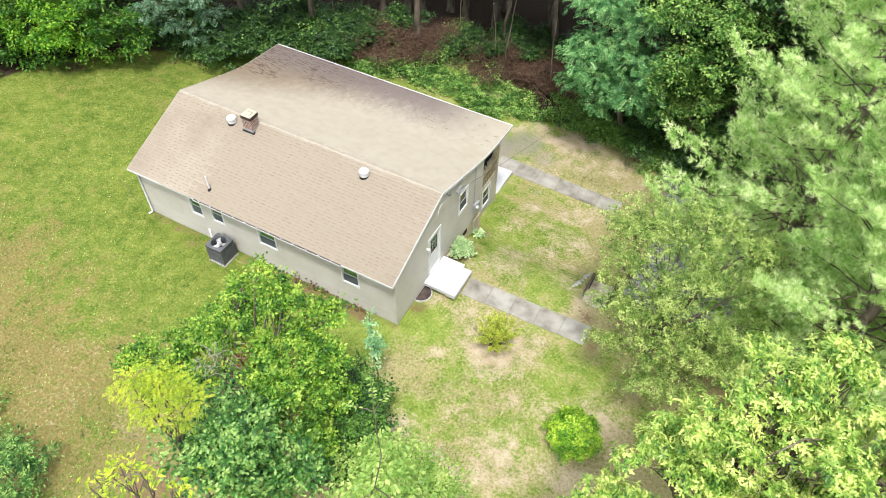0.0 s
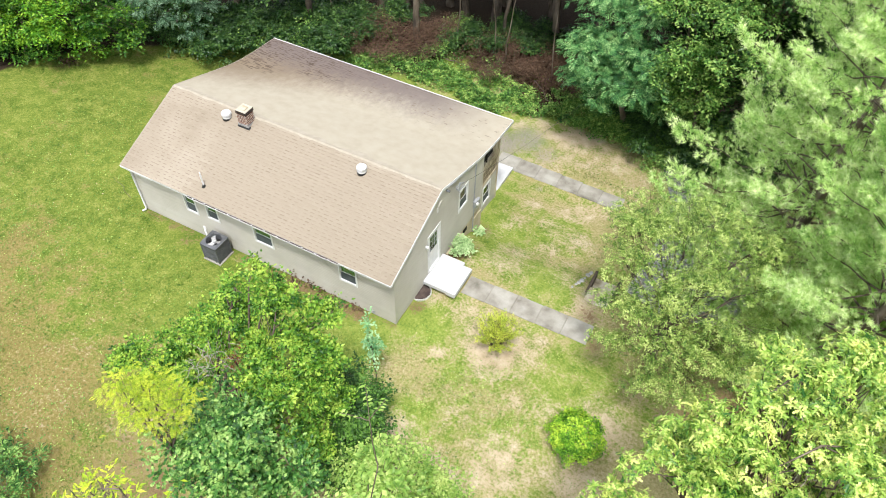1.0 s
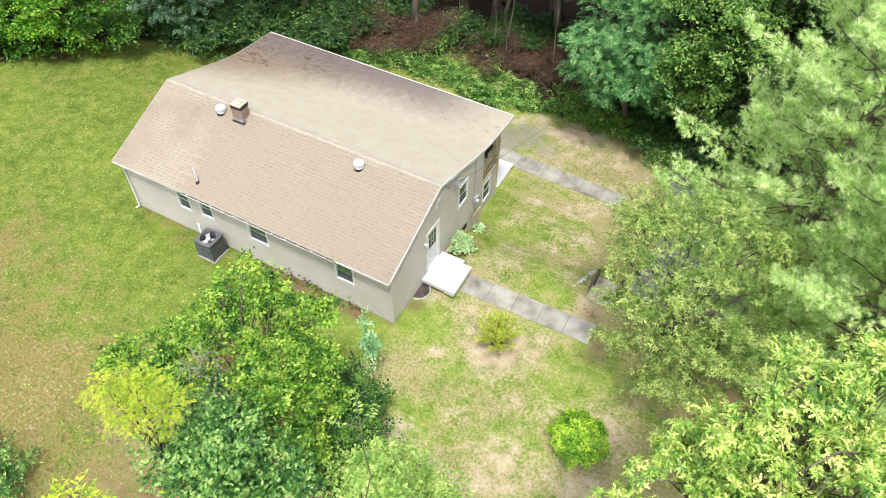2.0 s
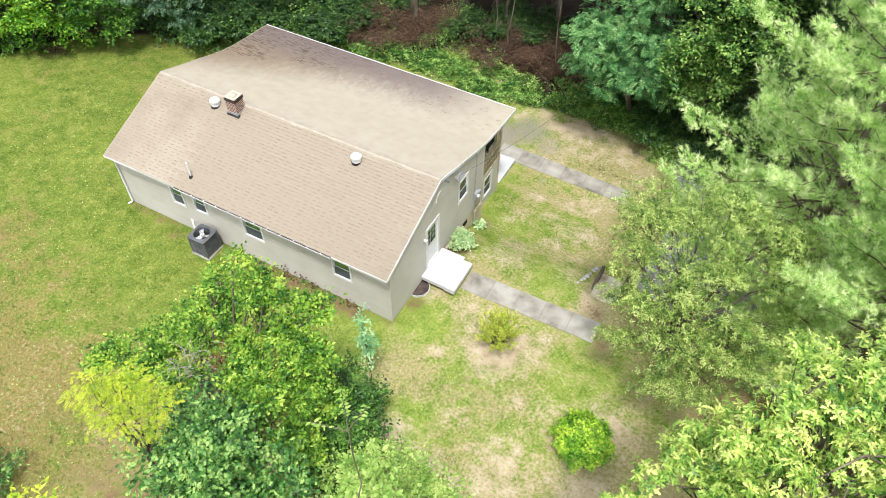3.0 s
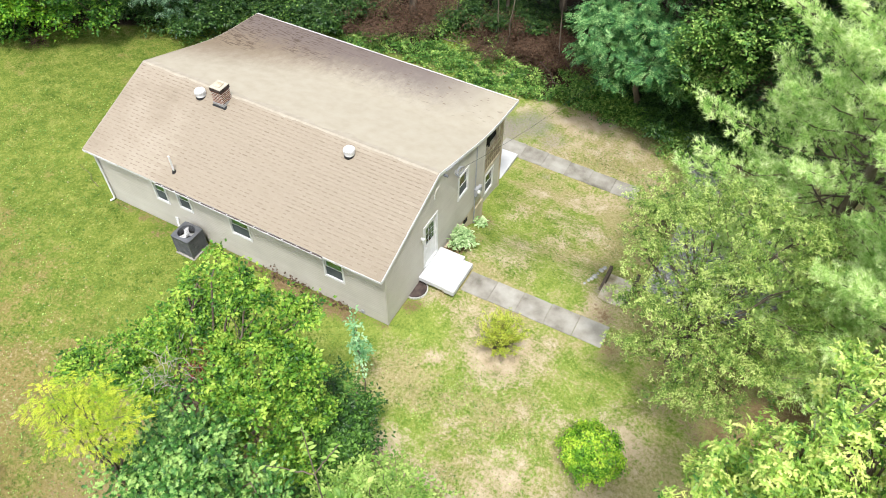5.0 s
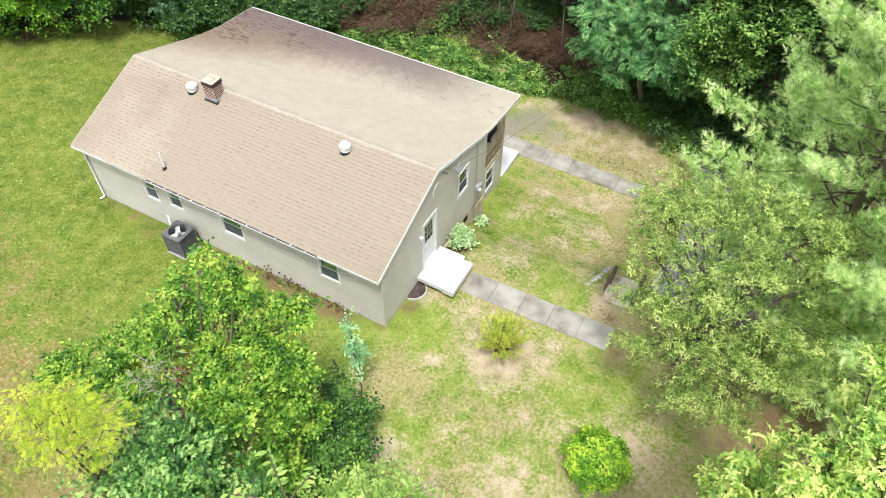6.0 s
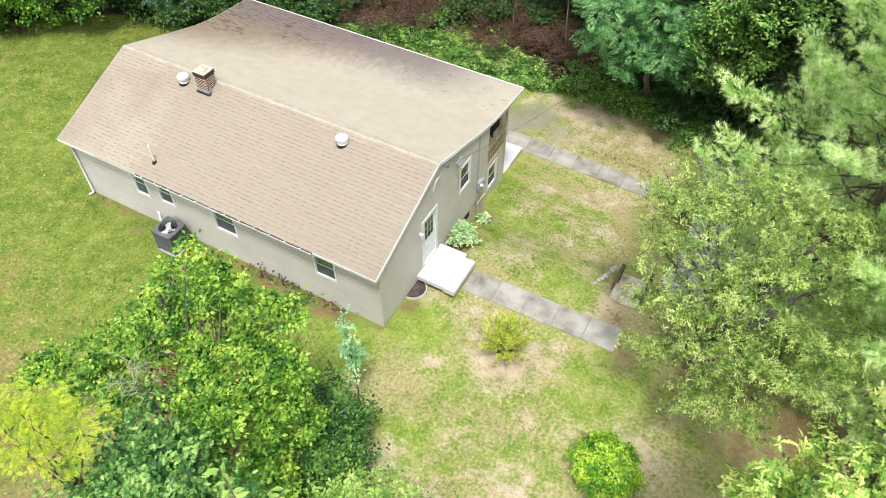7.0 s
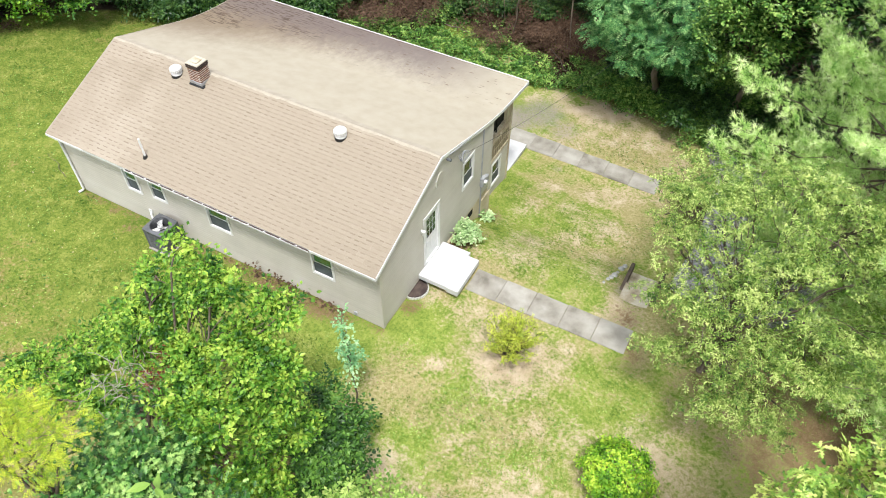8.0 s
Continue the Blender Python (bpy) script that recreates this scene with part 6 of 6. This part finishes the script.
def stem_shrub(base, height, spread, n, seed):
    """An open shrub: upright stems fanning from the ground, leaves along their upper halves."""
    g = np.random.default_rng(seed)
    root = tagged(new("azalea_shrub"), "small yellow-green shrub in a patch of bare soil", "shrub")
    root.location = base
    P, N, A = [], [], []
    for i in range(n):
        a = 2.4 * i + g.normal() * 0.3
        r = spread * math.sqrt((i + 0.5) / n)
        tip = np.array([math.cos(a) * r, math.sin(a) * r, height * (1.05 - 0.45 * (r / spread) ** 2) * g.uniform(0.75, 1.1)])
        line = branch_line(g, (math.cos(a) * 0.08, math.sin(a) * 0.08, -0.05), tip, 7, 0.12, 0.1)
        tube("stem", line, np.linspace(0.012, 0.004, 7), M_BARK, root, 5)
        for s in np.linspace(0.35, 1.0, 30):
            p = np.array([np.interp(s * 6, range(7), line[:, c]) for c in range(3)])
            for e in range(3):
                P.append(p + g.normal(size=3) * 0.045 * (1.2 - 0.5 * s))
                N.append(g.normal(size=3) * 0.6 + np.array([0, 0, 0.9]))
                A.append(g.normal(size=3) + (tip / np.linalg.norm(tip)) * 0.9)
    v, f = scatter(np.array(P), np.array(N), np.array(A), g.uniform(0.05, 0.095, len(P)), LEAF_SLIM)
    array_mesh("foliage", v, f, L_AZALEA, root)


stem_shrub((4.05, 1.0, 0.0), 2.05, 1.0, 66, 52)
b0 = (0.55, 4.75, 0.0)
tree("hydrangea", b0, 0.15, [(-0.05, 0.0, 0.36, 0.4), (0.22, -0.12, 0.3, 0.36), (-0.2, 0.25, 0.36, 0.34), (0.1, 0.3, 0.3, 0.3)], L_HOSTA, LEAF_OVAL, 0.11, 190, 7, 53, "pale green leafy hydrangea beside the porch", 0.02, 0.2, 10, "shrub", stems=3)
b0 = (0.35, 7.0, ground_z(0.35, 7.0))
tree("hosta", b0, 0.1, [(0.0, 0.0, 0.12, 0.2), (0.12, 0.15, 0.1, 0.18)], L_HOSTA, LEAF_OVAL, 0.15, 26, 6, 54, "small pale green leafy plant at the foundation", 0.015, 0.18, 4, "plant")


# ---- ground cover ----
def strew(name, label, spots, density, mat, template, lo, hi, seed, height=0.12, category="ground cover"):
    """Loose leaves over patches (x, y, rx, ry)."""
    g = np.random.default_rng(seed)
    P = []
    for x, y, rx, ry in spots:
        n = int(density * rx * ry * 3.1)
        a, r = g.uniform(0, 6.28, n), np.sqrt(g.random(n)) * (0.75 + 0.3 * g.random(n))
        for u, v in zip(x + rx * r * np.cos(a), y + ry * r * np.sin(a)):
            lump = 0.5 + noise.noise((u * 1.1, v * 1.1, seed))
            if g.random() < 0.35 + lump:
                P.append((u, v, ground_z(u, v) + 0.03 + height * max(0.0, lump) * g.random() * 2))
    P = np.array(P)
    n = len(P)
    v, f = scatter(P, np.array([0, 0, 1.0]) + 0.6 * ball(g, n), ball(g, n), g.uniform(lo, hi, n), template)
    ob = array_mesh(name, v, f, mat)
    return tagged(ob, label, category, kind="stuff")


strew("ivy", "low green ivy and weeds covering the ground by the woods", [(-8.5, 18.0, 2.6, 1.5), (-5.0, 18.7, 2.4, 1.6), (-2.4, 18.7, 2.0, 1.4), (0.4, 18.5, 1.4, 0.6), (2.4, 18.8, 1.4, 0.5), (-12.0, 17.0, 2.2, 1.6), (-4.6, 17.2, 1.8, 0.8)], 330, L_UNDER, LEAF_OVAL, 0.09, 0.19, 71, 0.34)
strew("dead_leaves", "brown dead leaves and twigs on the woodland floor", [(-11.0, 20.0, 2.6, 1.4), (-7.0, 20.6, 3.0, 1.2), (-3.0, 21.0, 3.0, 1.4), (0.3, 20.2, 1.6, 1.2), (-26.2, 6.6, 1.2, 0.4), (-5.0, -0.2, 1.6, 0.16), (-2.6, -0.2, 1.4, 0.16), (0.0, 20.6, 1.6, 1.3), (-2.4, 20.2, 1.8, 1.4)], 110, M_DEADLEAF, LEAF_OVAL, 0.08, 0.16, 72, 0.35)
strew("fallen_leaves", "pale fallen leaves scattered over the lawn", [(-11.0, -6.0, 7.0, 5.0), (4.0, -1.5, 4.5, 4.0), (3.0, 7.0, 2.6, 4.0), (-17.0, 1.0, 5.0, 5.0)], 1.3, material("pale_leaf", [(0.25, 0.19, 0.09), (0.42, 0.36, 0.2), (0.55, 0.5, 0.36)], 5, 0.8, island=0.5), LEAF_OVAL, 0.04, 0.085, 73, 0.0)
strew("clover", "patches of broad-leaved weeds in the lawn", [(5.0, -1.0, 2.4, 1.6), (3.0, -3.0, 1.2, 0.9), (7.4, 1.4, 1.8, 1.2), (6.0, -2.4, 1.6, 1.0), (3.6, -1.2, 1.2, 0.8), (-0.5, -1.4, 1.6, 0.8), (1.4, -0.2, 0.8, 1.0)], 70, L_LOW, LEAF_OVAL, 0.035, 0.07, 74, 0.02)


strew("lawn_weeds", "low dark green weeds scattered through the lawn", [(-10.0, -6.0, 7.0, 5.0), (-18.0, 1.5, 6.0, 7.0), (-9.0, -10.5, 5.0, 2.5), (-18.0, -6.0, 4.0, 4.0)], 26, L_UNDER, LEAF_OVAL, 0.04, 0.085, 76, 0.03)
strew("lawn_weeds", "low green weeds in the patchy lawn by the drive", [(4.0, -2.5, 4.0, 3.0), (3.5, 7.0, 3.0, 3.5), (3.0, 15.5, 3.0, 1.6)], 16, L_UNDER, LEAF_OVAL, 0.035, 0.075, 77, 0.02)


def grass(n, seed):
    g = np.random.default_rng(seed)
    x, y = g.uniform(-27, 13.5, n), g.uniform(-13.5, 16.5, n)
    ok = ~((x > -13.8) & (x < 0.02) & (y > -0.06) & (y < 10.4))
    ok &= ~((x > 0) & (x < 7.35) & (y > 2.2) & (y < 3.95)) & ~((x > 6.1) & (x < 7.5) & (y > 3.6) & (y < 6.95)) & ~((x > -2) & (x < 5.6) & (y > 10.3) & (y < 14.05))
    ok &= y < np.interp(x, EDGE_X, EDGE_Y) + g.normal(size=n) * 0.35 + 0.8
    x, y = x[ok], y[ok]
    Q = np.stack([x, y], 1)
    bare = np.maximum(np.maximum(blob_sum(Q, BARE), blob_sum(Q, STONY)), blob_sum(Q, EARTH))
    lump = np.array([noise.noise((a * 0.8, b * 0.8, 5)) for a, b in Q])
    keep = g.random(len(x)) < np.clip(1.0 - 1.1 * bare + 0.5 * lump, 0.03, 1)
    Q, lump = Q[keep], lump[keep]
    k = len(Q)
    z = np.array([ground_z(a, b) for a, b in Q])
    P = np.repeat(np.column_stack([Q, z + 0.005]), 3, axis=0) + np.column_stack([g.normal(size=(3 * k, 2)) * 0.025, np.zeros(3 * k)])
    up = np.array([0, 0, 1.0]) + 0.75 * ball(g, 3 * k)
    T = (np.array([(-0.13, 0, 0), (0.13, 0, 0), (0.0, 1, 0.15)], float), np.array([(0, 1, 2)]))
    v, f = scatter(P, ball(g, 3 * k), up, np.repeat(0.05 + 0.035 * np.clip(lump, 0, 1), 3) * g.uniform(0.6, 1.4, 3 * k), T)
    tagged(array_mesh("grass", v, f, L_GRASS), "short uneven green and yellow lawn grass", "grass", kind="stuff")


grass(190000, 81)


# ---- roof shingles: strips about a metre long, with the dark bands that show between their tabs ----
def shingles():
    g = np.random.default_rng(91)
    n = np.array([0, -(RIDGE[1] - EAVE[1]), RIDGE[0] - EAVE[0]])
    n = n / np.linalg.norm(n)
    d = np.array([0, RIDGE[0] - EAVE[0], RIDGE[1] - EAVE[1]])
    d = d / np.linalg.norm(d)
    ex = np.array([1.0, 0, 0])
    start = np.array([0.0, EAVE[0], EAVE[1]]) - d * 0.03
    course, rows, length = 0.145, 30, 0.92
    F = np.array([(0, 1, 2, 3), (4, 7, 6, 5), (0, 4, 5, 1), (1, 5, 6, 2), (3, 2, 6, 7), (0, 3, 7, 4)])
    shared, rest, dark, count = {}, [], [], 0

    def strip(w, lift):
        a, b = course + 0.02, 0.010 + lift
        lo = [(0.001, 0, b), (w - 0.001, 0, b), (w - 0.001, a, 0.002), (0.001, a, 0.002)]
        return np.array([(x, y, z + 0.007) for x, y, z in lo] + lo, float)
    for r in range(rows):
        x = RX0 + 0.004 - (r * 0.31 % length)
        while x < RX1 - 0.02:
            a, b = max(x, RX0 + 0.004), min(x + length, RX1 - 0.004)
            if b - a > 0.03:
                o = start + d * (r * course) + n * 0.004 + ex * a
                lift = 0.0012 * int(g.integers(3))
                if b - a > length - 1e-6 and count < 300 and a > -10.6:
                    key = round(lift, 4)
                    if key not in shared:
                        me = bpy.data.meshes.new("shingle")
                        me.from_pydata([tuple(v) for v in strip(length, lift)], [], [tuple(int(i) for i in q) for q in F])
                        me.materials.append(M_SHINGLE)
                        shared[key] = me
                    ob = new("shingle", shared[key])
                    ob.parent = roof_front
                    ob.matrix_local = Matrix(((1, d[0], n[0], o[0]), (0, d[1], n[1], o[1]), (0, d[2], n[2], o[2]), (0, 0, 0, 1)))
                    count += 1
                else:
                    T = strip(b - a, lift)
                    rest.append((o + T[:, 0:1] * ex + T[:, 1:2] * d + T[:, 2:3] * n, F))
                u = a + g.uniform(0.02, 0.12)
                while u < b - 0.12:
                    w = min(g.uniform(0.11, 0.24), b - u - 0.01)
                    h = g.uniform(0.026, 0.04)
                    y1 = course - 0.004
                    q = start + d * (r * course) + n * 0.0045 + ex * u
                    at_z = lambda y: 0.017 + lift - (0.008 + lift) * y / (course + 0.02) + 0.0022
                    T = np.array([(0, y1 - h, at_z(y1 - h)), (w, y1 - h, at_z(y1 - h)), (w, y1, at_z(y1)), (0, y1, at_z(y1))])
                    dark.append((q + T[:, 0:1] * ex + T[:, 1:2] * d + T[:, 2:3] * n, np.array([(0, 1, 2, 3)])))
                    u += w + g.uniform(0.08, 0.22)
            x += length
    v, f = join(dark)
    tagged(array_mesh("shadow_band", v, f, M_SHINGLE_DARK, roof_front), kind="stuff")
    v, f = join(rest)
    tagged(array_mesh("shingles", v, f, M_SHINGLE, roof_front), kind="stuff")


shingles()
